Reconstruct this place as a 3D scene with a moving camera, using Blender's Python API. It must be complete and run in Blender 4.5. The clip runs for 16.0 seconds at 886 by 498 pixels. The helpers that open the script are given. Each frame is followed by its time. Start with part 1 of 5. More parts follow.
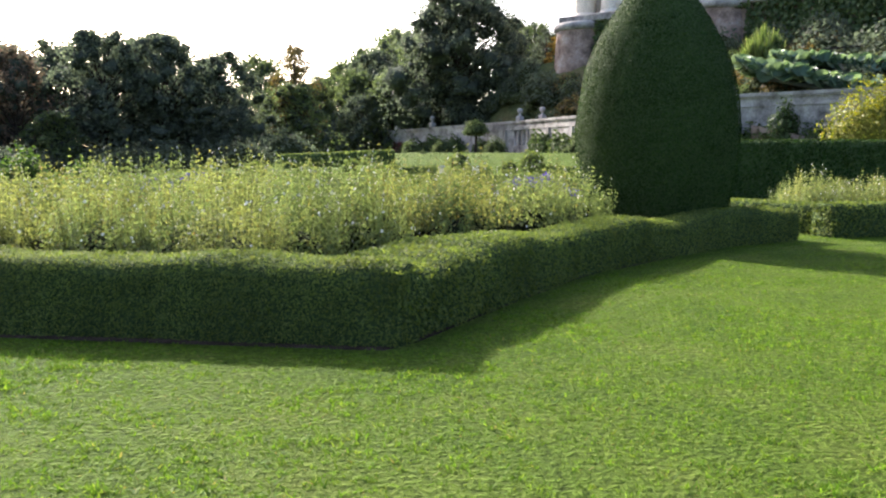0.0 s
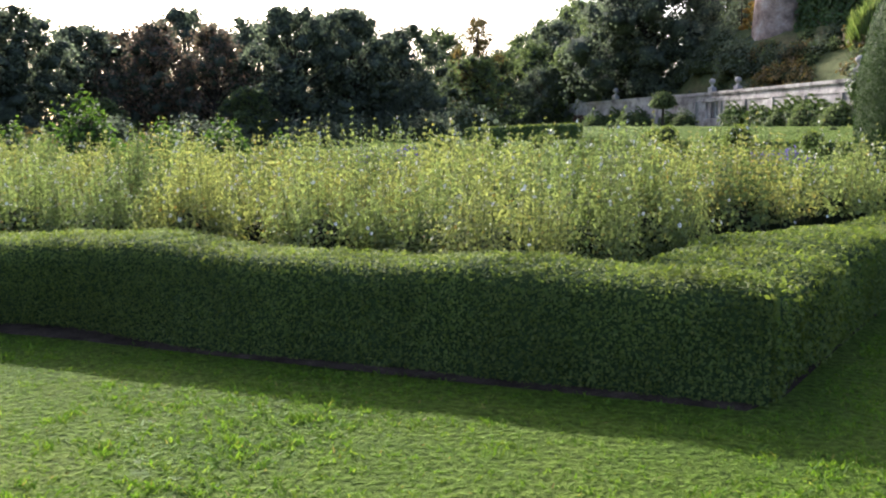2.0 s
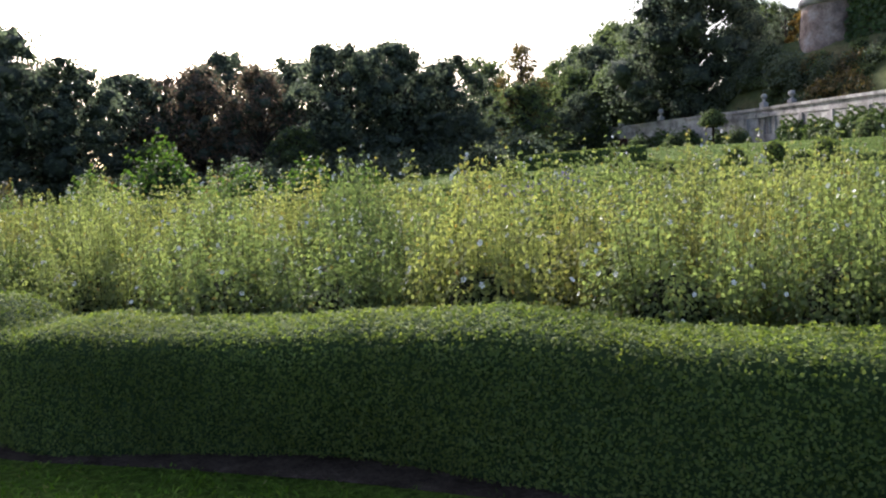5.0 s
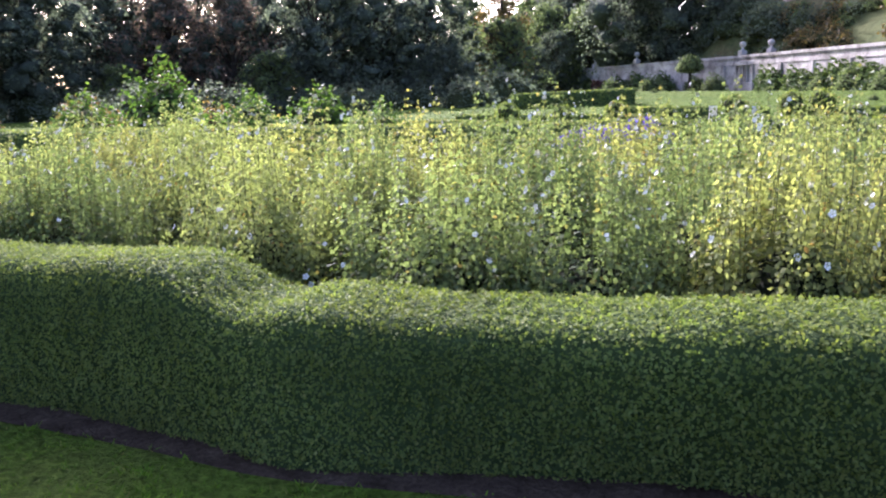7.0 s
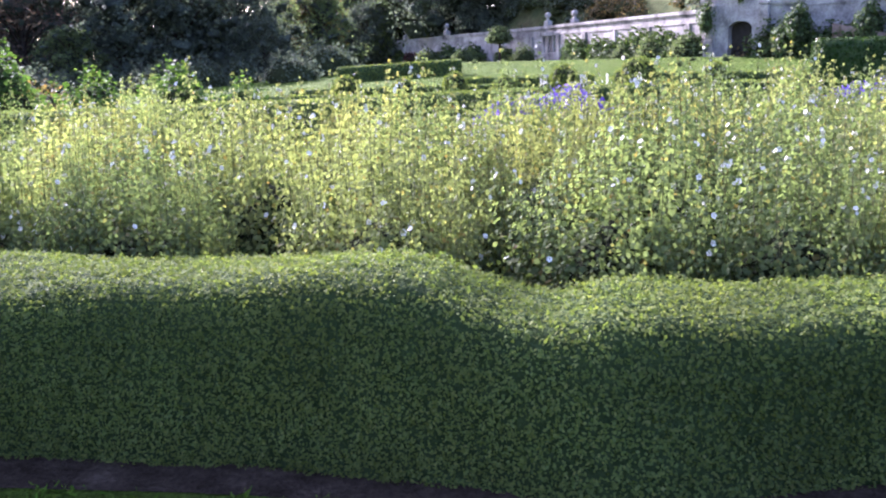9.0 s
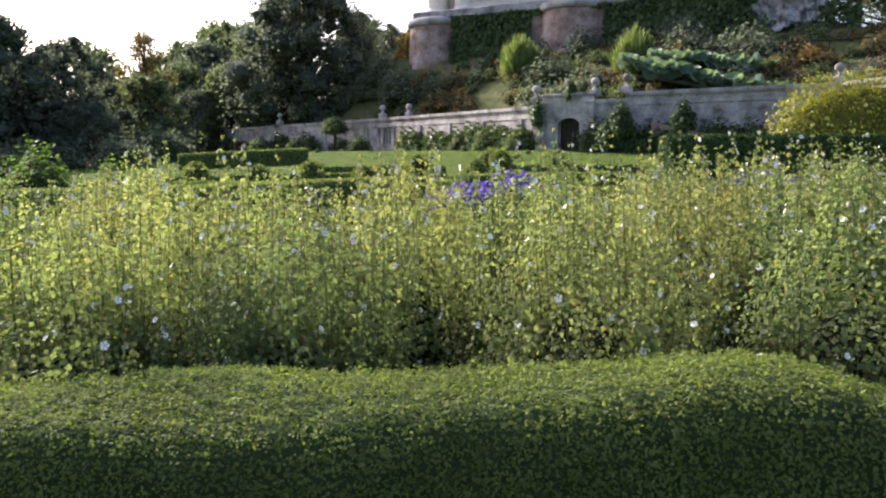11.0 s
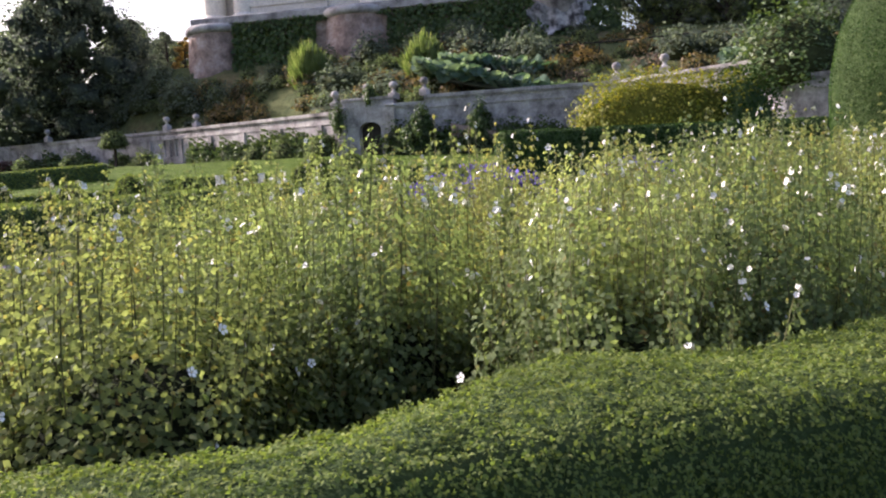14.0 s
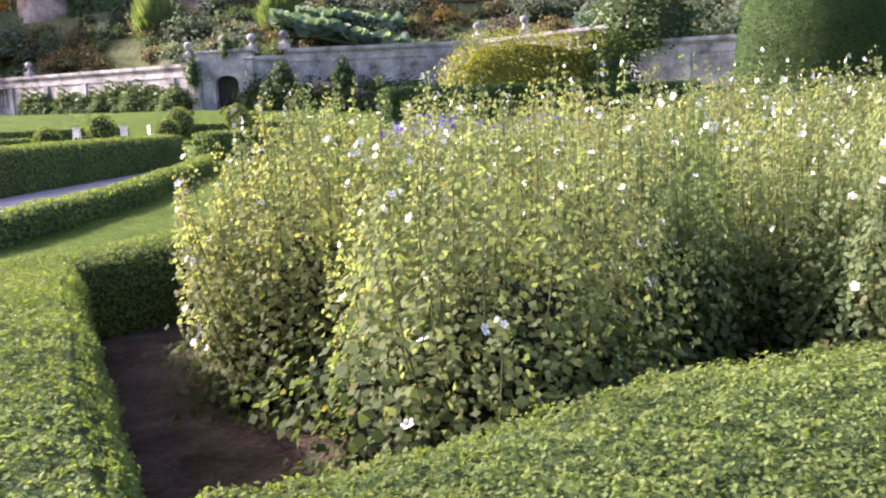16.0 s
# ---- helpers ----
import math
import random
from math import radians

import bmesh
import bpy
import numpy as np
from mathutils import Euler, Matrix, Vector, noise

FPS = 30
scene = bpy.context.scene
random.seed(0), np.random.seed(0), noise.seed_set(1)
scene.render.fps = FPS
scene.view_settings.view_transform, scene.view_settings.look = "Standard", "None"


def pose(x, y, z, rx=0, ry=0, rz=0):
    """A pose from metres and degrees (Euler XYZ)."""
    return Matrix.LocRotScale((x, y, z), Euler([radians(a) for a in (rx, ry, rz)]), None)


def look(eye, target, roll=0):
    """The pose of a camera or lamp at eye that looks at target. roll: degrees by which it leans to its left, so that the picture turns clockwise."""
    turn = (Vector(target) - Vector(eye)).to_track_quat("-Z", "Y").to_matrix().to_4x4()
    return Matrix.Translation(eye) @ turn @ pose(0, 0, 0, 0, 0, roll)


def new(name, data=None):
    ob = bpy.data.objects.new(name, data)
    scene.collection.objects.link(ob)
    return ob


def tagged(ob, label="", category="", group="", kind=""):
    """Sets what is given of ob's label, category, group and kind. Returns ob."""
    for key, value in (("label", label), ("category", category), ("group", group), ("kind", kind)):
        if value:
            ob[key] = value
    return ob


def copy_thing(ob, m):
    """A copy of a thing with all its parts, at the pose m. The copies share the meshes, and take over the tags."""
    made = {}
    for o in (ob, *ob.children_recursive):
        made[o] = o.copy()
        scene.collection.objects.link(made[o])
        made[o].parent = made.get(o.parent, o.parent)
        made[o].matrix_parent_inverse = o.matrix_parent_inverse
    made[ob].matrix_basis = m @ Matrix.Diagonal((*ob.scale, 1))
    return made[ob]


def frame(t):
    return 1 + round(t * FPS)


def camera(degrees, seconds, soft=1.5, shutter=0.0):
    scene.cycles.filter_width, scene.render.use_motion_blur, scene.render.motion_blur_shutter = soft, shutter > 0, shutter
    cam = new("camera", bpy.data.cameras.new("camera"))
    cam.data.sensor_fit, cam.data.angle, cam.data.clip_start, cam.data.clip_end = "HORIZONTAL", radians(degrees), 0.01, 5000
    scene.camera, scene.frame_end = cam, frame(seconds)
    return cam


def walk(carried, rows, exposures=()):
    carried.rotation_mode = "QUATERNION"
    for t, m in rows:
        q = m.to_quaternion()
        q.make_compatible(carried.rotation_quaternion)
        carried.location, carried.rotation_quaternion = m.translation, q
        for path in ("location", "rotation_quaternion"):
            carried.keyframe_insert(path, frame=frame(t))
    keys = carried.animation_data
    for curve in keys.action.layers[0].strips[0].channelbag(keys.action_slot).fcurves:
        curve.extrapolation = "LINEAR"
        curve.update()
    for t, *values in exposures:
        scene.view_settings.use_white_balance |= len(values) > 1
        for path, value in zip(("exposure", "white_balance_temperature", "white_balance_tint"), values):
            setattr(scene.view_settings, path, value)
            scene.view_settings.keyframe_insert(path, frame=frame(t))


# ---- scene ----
cam = camera(54.4, 16.0, soft=2.1)
PATH = [
    (0, (-0.506, -1.027, 1.479), (-0.634, 0.961, 1.303), 0.2),
    (0.5, (-0.831, -0.479, 1.458), (-1.184, 1.482, 1.279), -2.6),
    (1, (-1.126, 0.082, 1.432), (-1.586, 2.012, 1.177), -7.1),
    (1.5, (-1.48, 0.559, 1.457), (-1.951, 2.477, 1.139), -5.1),
    (2, (-1.886, 0.96, 1.484), (-2.401, 2.878, 1.247), 0.4),
    (2.5, (-2.389, 1.338, 1.501), (-3.018, 3.232, 1.374), 0.4),
    (3, (-2.868, 1.636, 1.498), (-3.521, 3.523, 1.385), -0.5),
    (3.5, (-3.374, 1.968, 1.49), (-4.045, 3.847, 1.359), -0.1),
    (3.7, (-3.567, 2.087, 1.467), (-4.248, 3.96, 1.299), -1.1),
    (5.8, (-5.599, 2.892, 1.521), (-6.117, 4.817, 1.353), -2.6),
    (6, (-5.82, 2.957, 1.552), (-6.322, 4.883, 1.356), -2.6),
    (6.5, (-6.376, 3.087, 1.55), (-6.888, 5.004, 1.296), -1.3),
    (7, (-6.91, 3.221, 1.56), (-7.398, 5.135, 1.247), 0.1),
    (7.5, (-7.455, 3.254, 1.543), (-7.87, 5.168, 1.137), 1.0),
    (8, (-7.984, 3.381, 1.553), (-8.279, 5.314, 1.136), 0.8),
    (8.5, (-8.514, 3.468, 1.557), (-8.682, 5.418, 1.147), 0.3),
    (10.8, (-10.682, 4.405, 1.518), (-10.334, 6.365, 1.324), -2.8),
    (11, (-10.89, 4.485, 1.499), (-10.535, 6.445, 1.321), -0.5),
    (11.5, (-11.43, 4.68, 1.501), (-11.118, 6.653, 1.390), -0.3),
    (12, (-11.921, 4.814, 1.486), (-11.599, 6.785, 1.383), -1.2),
    (12.5, (-12.399, 5.012, 1.481), (-11.968, 6.963, 1.386), -0.7),
    (13, (-12.876, 5.17, 1.452), (-12.314, 7.084, 1.320), -0.5),
    (13.5, (-13.32, 5.42, 1.430), (-12.613, 7.285, 1.274), -2.4),
    (14, (-13.791, 5.635, 1.394), (-12.951, 7.442, 1.215), -3.5),
    (14.5, (-14.218, 5.906, 1.380), (-13.238, 7.629, 1.115), -3.0),
    (15, (-14.703, 6.098, 1.357), (-13.646, 7.755, 0.986), -3.0),
    (15.5, (-15.068, 6.371, 1.322), (-13.98, 8.009, 0.955), -2.1),
    (16, (-15.42, 6.553, 1.343), (-14.279, 8.17, 1.053), -2.6),
]
walk(cam, [(t, look(eye, target, roll)) for t, eye, target, roll in PATH], exposures=[(0, 1.6, 6150, 15), (1.0, 1.25, 6150, 15), (2.0, 1.4, 5950, 17), (2.5, 1.4, 5900, 16), (3.5, 1.05, 5900, 16), (6.0, 1.15, 5850, 20), (7.0, 1.9, 5600, 30), (8.5, 2.2, 5300, 39), (11.0, 1.35, 6100, 22), (12.5, 1.2, 6200, 23), (14.0, 1.25, 6150, 26), (15.0, 1.6, 6050, 30), (16.0, 2.0, 6050, 32)])

# ---- light: high sun ahead and to the left, hazy bright sky ----
SUN_AZ, SUN_EL = -35.0, 30.0
world = bpy.data.worlds.new("sky")
scene.world = world
world.use_nodes = True
wn = world.node_tree
sky = wn.nodes.new("ShaderNodeTexSky")
sky.sky_type = "NISHITA"
sky.sun_disc = False
sky.sun_elevation, sky.sun_rotation = radians(SUN_EL), radians(SUN_AZ)
sky.air_density, sky.dust_density, sky.ozone_density = 1.0, 4.5, 1.0
wn.links.new(sky.outputs[0], wn.nodes["Background"].inputs[0])
wn.nodes["Background"].inputs[1].default_value = 0.125
sun = new("sun", bpy.data.lights.new("sun", "SUN"))
sun.data.energy, sun.data.angle, sun.data.color = 4.2, radians(0.6), (1.0, 0.93, 0.80)
SUN_WAY = Vector((math.sin(radians(SUN_AZ)) * math.cos(radians(SUN_EL)), math.cos(radians(SUN_AZ)) * math.cos(radians(SUN_EL)), math.sin(radians(SUN_EL))))
sun.matrix_world = look(SUN_WAY * 100, (0, 0, 0))

rng = np.random.default_rng(7)


# ---- materials ----
def material(name):
    m = bpy.data.materials.new(name)
    m.use_nodes = True
    nt = m.node_tree
    return m, nt, nt.nodes["Principled BSDF"], nt.nodes["Material Output"]


def noise_node(nt, scale, detail=4.0, rough=0.6):
    tc = nt.nodes.new("ShaderNodeNewGeometry")
    n = nt.nodes.new("ShaderNodeTexNoise")
    n.inputs["Scale"].default_value, n.inputs["Detail"].default_value, n.inputs["Roughness"].default_value = scale, detail, rough
    nt.links.new(tc.outputs["Position"], n.inputs["Vector"])
    return n


def ramp_node(nt, source, stops):
    r = nt.nodes.new("ShaderNodeValToRGB")
    while len(r.color_ramp.elements) < len(stops):
        r.color_ramp.elements.new(0.5)
    for e, (p, c) in zip(r.color_ramp.elements, stops):
        e.position, e.color = p, (*c, 1)
    nt.links.new(source, r.inputs[0])
    return r


def mixed(nt, a, b, fac, mode="MIX"):
    x = nt.nodes.new("ShaderNodeMix")
    x.data_type, x.blend_type = "RGBA", mode
    for value, sock in ((fac, x.inputs[0]), (a, x.inputs[6]), (b, x.inputs[7])):
        if isinstance(value, (int, float)):
            sock.default_value = value
        elif isinstance(value, tuple):
            sock.default_value = (*value, 1)
        else:
            nt.links.new(value, sock)
    return x.outputs[2]


def bumped(nt, bsdf, source, strength, distance):
    b = nt.nodes.new("ShaderNodeBump")
    b.inputs["Strength"].default_value, b.inputs["Distance"].default_value = strength, distance
    nt.links.new(source, b.inputs["Height"])
    nt.links.new(b.outputs[0], bsdf.inputs["Normal"])


def leaf_material(name, stops, through_light=0.4, rough=0.6, patch=1.2, patch_dark=0.55, sheen=0.18, tint=None, each=False, glow=(1.95, 2.0, 0.95)):
    """Foliage: each leaf its own tone, patches of lighter and darker growth, light shining through."""
    m, nt, bsdf, out = material(name)
    geo = nt.nodes.new("ShaderNodeNewGeometry")
    tone = ramp_node(nt, geo.outputs["Random Per Island"], stops)
    big = noise_node(nt, patch, 3)
    if tint:
        spot = noise_node(nt, 0.9, 5, 0.7)
        where = ramp_node(nt, spot.outputs[0], [(0.52, (0, 0, 0)), (0.68, (0.5, 0.5, 0.5))])
        tone_out = mixed(nt, tone.outputs[0], tint, where.outputs[0])
    else:
        tone_out = tone.outputs[0]
    shade = ramp_node(nt, big.outputs[0], [(0.3, (patch_dark,) * 3), (0.65, (1.0, 1.0, 1.0))])
    col = mixed(nt, tone_out, shade.outputs[0], 1.0, "MULTIPLY")
    if each:
        info = nt.nodes.new("ShaderNodeObjectInfo")
        own = ramp_node(nt, info.outputs["Random"], [(0.0, (0.5, 0.62, 0.62)), (0.25, (0.82, 0.94, 0.9)), (0.6, (1.0, 1.04, 0.95)), (0.85, (1.10, 1.09, 0.97)), (1.0, (1.05, 0.98, 0.83))])
        col = mixed(nt, col, own.outputs[0], 1.0, "MULTIPLY")
    nt.links.new(col, bsdf.inputs["Base Color"])
    bsdf.inputs["Roughness"].default_value = rough
    bsdf.inputs["Specular IOR Level"].default_value = sheen
    tr = nt.nodes.new("ShaderNodeBsdfTranslucent")
    warm = mixed(nt, col, glow, 1.0, "MULTIPLY")
    nt.links.new(warm, tr.inputs[0])
    mx = nt.nodes.new("ShaderNodeMixShader")
    mx.inputs[0].default_value = through_light
    nt.links.new(bsdf.outputs[0], mx.inputs[1])
    nt.links.new(tr.outputs[0], mx.inputs[2])
    nt.links.new(mx.outputs[0], out.inputs[0])
    return m


def plain_material(name, stops, scale, rough=0.85, bump=0.4, depth=0.02, fine=None, metal=0.0, grain_span=(0.7, 1.15)):
    """A weathered surface: two scales of mottling and a fine relief."""
    m, nt, bsdf, out = material(name)
    a = noise_node(nt, scale, 6)
    b = noise_node(nt, fine or scale * 9, 5)
    tone = ramp_node(nt, a.outputs[0], stops)
    grain = ramp_node(nt, b.outputs[0], [(0.3, (grain_span[0],) * 3), (0.7, (grain_span[1],) * 3)])
    nt.links.new(mixed(nt, tone.outputs[0], grain.outputs[0], 1.0, "MULTIPLY"), bsdf.inputs["Base Color"])
    bsdf.inputs["Roughness"].default_value, bsdf.inputs["Metallic"].default_value = rough, metal
    bsdf.inputs["Specular IOR Level"].default_value = 0.25 if rough < 0.88 else 0.06
    bumped(nt, bsdf, b.outputs[0], bump, depth)
    return m


LAWN = plain_material("lawn_grass", [(0.3, (0.085, 0.15, 0.019)), (0.5, (0.125, 0.196, 0.026)), (0.72, (0.17, 0.222, 0.042))], 0.9, 0.9, 1.0, 0.5, 19, grain_span=(0.4, 1.6))
BLADE = leaf_material("grass_blades", [(0.0, (0.09, 0.185, 0.02)), (0.6, (0.145, 0.25, 0.03)), (0.95, (0.20, 0.285, 0.048)), (1.0, (0.28, 0.24, 0.09))], 0.36, 0.6, 9.0, 0.42, 0.05)
SCRUB = plain_material("hillside_scrub", [(0.3, (0.05, 0.07, 0.028)), (0.5, (0.10, 0.11, 0.045)), (0.7, (0.17, 0.135, 0.07))], 0.12, 0.95, 0.8, 0.3, 1.5)
SOIL = plain_material("garden_soil", [(0.3, (0.04, 0.028, 0.019)), (0.6, (0.095, 0.068, 0.05)), (0.8, (0.18, 0.135, 0.10))], 5, 0.95, 1.0, 0.05, 40)
GRAVEL = plain_material("pale_gravel", [(0.3, (0.30, 0.25, 0.24)), (0.7, (0.42, 0.36, 0.35))], 1.5, 0.95, 0.6, 0.02, 40)
CORE = plain_material("hedge_inside", [(0.3, (0.05, 0.078, 0.03)), (0.7, (0.09, 0.13, 0.048))], 14, 0.95, 0.8, 0.04)
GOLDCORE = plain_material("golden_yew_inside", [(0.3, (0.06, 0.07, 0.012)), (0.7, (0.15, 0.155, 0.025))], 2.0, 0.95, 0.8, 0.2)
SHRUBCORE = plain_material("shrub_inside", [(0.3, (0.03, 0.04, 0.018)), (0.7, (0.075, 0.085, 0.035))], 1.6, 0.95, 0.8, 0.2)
# tone of solid foliage cores; darker than the leaves, in place of inner shade
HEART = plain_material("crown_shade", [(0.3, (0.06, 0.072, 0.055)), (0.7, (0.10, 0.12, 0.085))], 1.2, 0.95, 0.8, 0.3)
BOX = leaf_material("box_leaves", [(0.0, (0.12, 0.165, 0.055)), (0.55, (0.15, 0.19, 0.06)), (0.92, (0.178, 0.21, 0.064)), (1.0, (0.22, 0.235, 0.085))], 0.34, 0.7, 1.6, 0.66, 0.08, (0.185, 0.205, 0.058), glow=(1.85, 2.0, 0.75))
YEW = leaf_material("yew_needles", [(0.0, (0.02, 0.044, 0.012)), (0.7, (0.038, 0.078, 0.02)), (1.0, (0.065, 0.105, 0.028))], 0.18, 0.6, 0.8, 0.55, 0.05)
GOLD = leaf_material("golden_yew_leaves", [(0.0, (0.12, 0.15, 0.02)), (0.6, (0.24, 0.24, 0.03)), (1.0, (0.32, 0.28, 0.04))], 0.3, 0.5, 0.6)
MALLOW = leaf_material("mallow_leaves", [(0.0, (0.165, 0.19, 0.09)), (0.5, (0.19, 0.213, 0.105)), (0.93, (0.21, 0.23, 0.115)), (0.985, (0.25, 0.21, 0.08)), (1.0, (0.19, 0.11, 0.05))], 0.43, 0.65, 0.9, 0.6, 0.06, (0.195, 0.188, 0.085), True, (2.25, 2.3, 1.2))
# darker copy of the mallow green: shade low in the bush, put into the colour
MALLOW_SHADE = leaf_material("shade_toned_mallow_leaves", [(0.0, (0.08, 0.105, 0.045)), (0.6, (0.115, 0.14, 0.06)), (0.95, (0.155, 0.17, 0.075)), (1.0, (0.20, 0.14, 0.05))], 0.40, 0.65, 0.9, 0.55, 0.06, (0.13, 0.11, 0.05), True, (2.0, 2.1, 1.0))
# near-black tone for a solid core that stands in for shade inside the bush
MALLOWCORE = plain_material("mallow_shade_core", [(0.3, (0.014, 0.018, 0.010)), (0.7, (0.035, 0.04, 0.02))], 9, 0.95, 0.9, 0.05)
STEM = plain_material("mallow_stems", [(0.3, (0.05, 0.065, 0.02)), (0.7, (0.12, 0.11, 0.045))], 9, 0.7, 0.2, 0.002)
PETAL, nt_, bs_, _o = material("white_petals")
bs_.inputs["Base Color"].default_value, bs_.inputs["Roughness"].default_value = (0.86, 0.83, 0.77, 1), 0.6
EYE_YELLOW, nt_, bs_, _o = material("flower_centre")
bs_.inputs["Base Color"].default_value, bs_.inputs["Roughness"].default_value = (0.45, 0.36, 0.12, 1), 0.7
BLUE = leaf_material("violet_petals", [(0.0, (0.07, 0.045, 0.34)), (0.6, (0.12, 0.08, 0.48)), (1.0, (0.19, 0.14, 0.58))], 0.3, 0.6, 1.5, 0.7)
BARK = plain_material("bark", [(0.3, (0.035, 0.028, 0.022)), (0.7, (0.085, 0.07, 0.055))], 2.5, 0.95, 0.8, 0.06)
STONE = plain_material("pale_weathered_stone", [(0.3, (0.11, 0.10, 0.10)), (0.5, (0.36, 0.335, 0.325)), (0.7, (0.56, 0.53, 0.51))], 0.55, 0.9, 0.5, 0.04, 5)
ROCK = plain_material("streaked_pale_rock", [(0.38, (0.05, 0.05, 0.05)), (0.5, (0.28, 0.275, 0.28)), (0.62, (0.5, 0.49, 0.49))], 0.9, 0.92, 0.9, 0.3, 4)
REDSTONE = plain_material("red_sandstone", [(0.3, (0.14, 0.105, 0.09)), (0.5, (0.36, 0.26, 0.22)), (0.7, (0.52, 0.44, 0.40))], 0.5, 0.92, 0.7, 0.08, 3)
HARL = plain_material("cream_castle_stone", [(0.25, (0.68, 0.60, 0.51)), (0.6, (0.83, 0.76, 0.66)), (0.8, (0.87, 0.81, 0.73))], 0.25, 0.85, 0.3, 0.02, 4)
SLATE = plain_material("roof_slate", [(0.3, (0.06, 0.065, 0.075)), (0.7, (0.12, 0.125, 0.14))], 1.2, 0.6, 0.4, 0.02)
PAINT = plain_material("white_paint", [(0.3, (0.70, 0.69, 0.66)), (0.7, (0.80, 0.79, 0.77))], 6, 0.5, 0.1, 0.002)
DARKWOOD = plain_material("dark_door_wood", [(0.3, (0.02, 0.016, 0.013)), (0.7, (0.05, 0.04, 0.03))], 3, 0.7, 0.3, 0.01)
GLASS, nt_, bs_, _o = material("window_glass")
bs_.inputs["Base Color"].default_value, bs_.inputs["Roughness"].default_value = (0.03, 0.035, 0.04, 1), 0.08
GREENS = {
    # dark, mid and rust are lightened and cooled: distance haze put into the colour
    "dark": leaf_material("dark_tree_leaves", [(0.0, (0.085, 0.10, 0.075)), (0.7, (0.115, 0.135, 0.095)), (1.0, (0.15, 0.17, 0.11))], 0.42, 0.6, 0.15, 0.7, 0.05, glow=(1.7, 1.85, 1.5)),
    "mid": leaf_material("woodland_leaves", [(0.0, (0.085, 0.11, 0.055)), (0.7, (0.12, 0.15, 0.07)), (1.0, (0.16, 0.19, 0.085))], 0.4, 0.6, 0.12, 0.7, 0.05, glow=(1.8, 1.95, 1.3)),
    "bright": leaf_material("fresh_shrub_leaves", [(0.0, (0.05, 0.10, 0.025)), (0.7, (0.08, 0.145, 0.035)), (1.0, (0.11, 0.17, 0.045))], 0.4, 0.65, 0.5, 0.55, 0.08),
    "rust": leaf_material("rusty_autumn_leaves", [(0.0, (0.095, 0.09, 0.07)), (0.6, (0.14, 0.11, 0.085)), (1.0, (0.20, 0.13, 0.095))], 0.42, 0.6, 0.2, 0.7, 0.05, glow=(1.8, 1.8, 1.5)),
    "brown": leaf_material("fading_brown_leaves", [(0.0, (0.08, 0.07, 0.035)), (0.6, (0.15, 0.115, 0.055)), (1.0, (0.22, 0.15, 0.065))], 0.3, 0.6, 0.3),
    "wine": leaf_material("wine_red_leaves", [(0.0, (0.035, 0.012, 0.016)), (0.7, (0.075, 0.022, 0.028)), (1.0, (0.12, 0.04, 0.04))], 0.25, 0.55, 0.4),
    "orange": leaf_material("orange_autumn_leaves", [(0.0, (0.15, 0.10, 0.04)), (0.7, (0.25, 0.16, 0.055)), (1.0, (0.32, 0.23, 0.07))], 0.35, 0.6, 0.4),
    "grassy": leaf_material("pale_plume_grass", [(0.0, (0.10, 0.15, 0.05)), (0.6, (0.17, 0.23, 0.085)), (1.0, (0.27, 0.30, 0.14))], 0.35, 0.6, 0.6),
    "sea": leaf_material("broad_bluish_leaves", [(0.0, (0.05, 0.10, 0.06)), (0.6, (0.13, 0.20, 0.14)), (1.0, (0.26, 0.34, 0.26))], 0.3, 0.5, 0.6),
    "ivy": leaf_material("ivy_leaves", [(0.0, (0.05, 0.085, 0.032)), (0.7, (0.095, 0.145, 0.05)), (1.0, (0.14, 0.185, 0.07))], 0.22, 0.45, 0.5),
}


# ---- building helpers ----
def mesh_from(name, verts, faces, mats, smooth=False):
    me = bpy.data.meshes.new(name)
    me.from_pydata(np.asarray(verts, float).tolist() if len(verts) else [], [], [tuple(f) for f in faces])
    for m in mats:
        me.materials.append(m)
    if smooth:
        me.polygons.foreach_set("use_smooth", [True] * len(me.polygons))
    me.update()
    return me


def quads(name, corners, mat):
    """A mesh of loose four-cornered leaves; corners: n x 4 x 3."""
    corners = np.asarray(corners, np.float32)
    n = len(corners)
    me = bpy.data.meshes.new(name)
    me.vertices.add(n * 4)
    me.vertices.foreach_set("co", corners.reshape(-1))
    me.loops.add(n * 4)
    me.loops.foreach_set("vertex_index", np.arange(n * 4, dtype=np.int32))
    me.polygons.add(n)
    me.polygons.foreach_set("loop_start", np.arange(0, n * 4, 4, dtype=np.int32))
    me.materials.append(mat)
    me.update(calc_edges=True)
    return me


def unit(v):
    return v / np.maximum(np.linalg.norm(v, axis=-1, keepdims=True), 1e-9)


def leaves_at(points, facing, size, spread=0.9, slim=0.5, droop=0.0):
    """Leaf blades: a kite at each point, turned roughly to the way it faces."""
    n = len(points)
    f = unit(facing + rng.normal(0, spread, (n, 3)))
    r = rng.normal(0, 1, (n, 3))
    r[:, 2] -= droop
    u = unit(r - f * np.sum(r * f, 1, keepdims=True))
    v = np.cross(f, u)
    s = (np.asarray(size) * rng.uniform(0.65, 1.3, n))[:, None]
    a = points - u * s * 0.5
    b = points + v * s * slim * 0.5 - u * s * 0.05 + f * s * 0.08
    c = points + u * s * 0.5
    d = points - v * s * slim * 0.5 - u * s * 0.05 + f * s * 0.08
    return np.stack([a, b, c, d], 1)


def part(name, me, parent, label="", kind=""):
    ob = new(name, me)
    ob.parent = parent
    return tagged(ob, label, kind=kind)


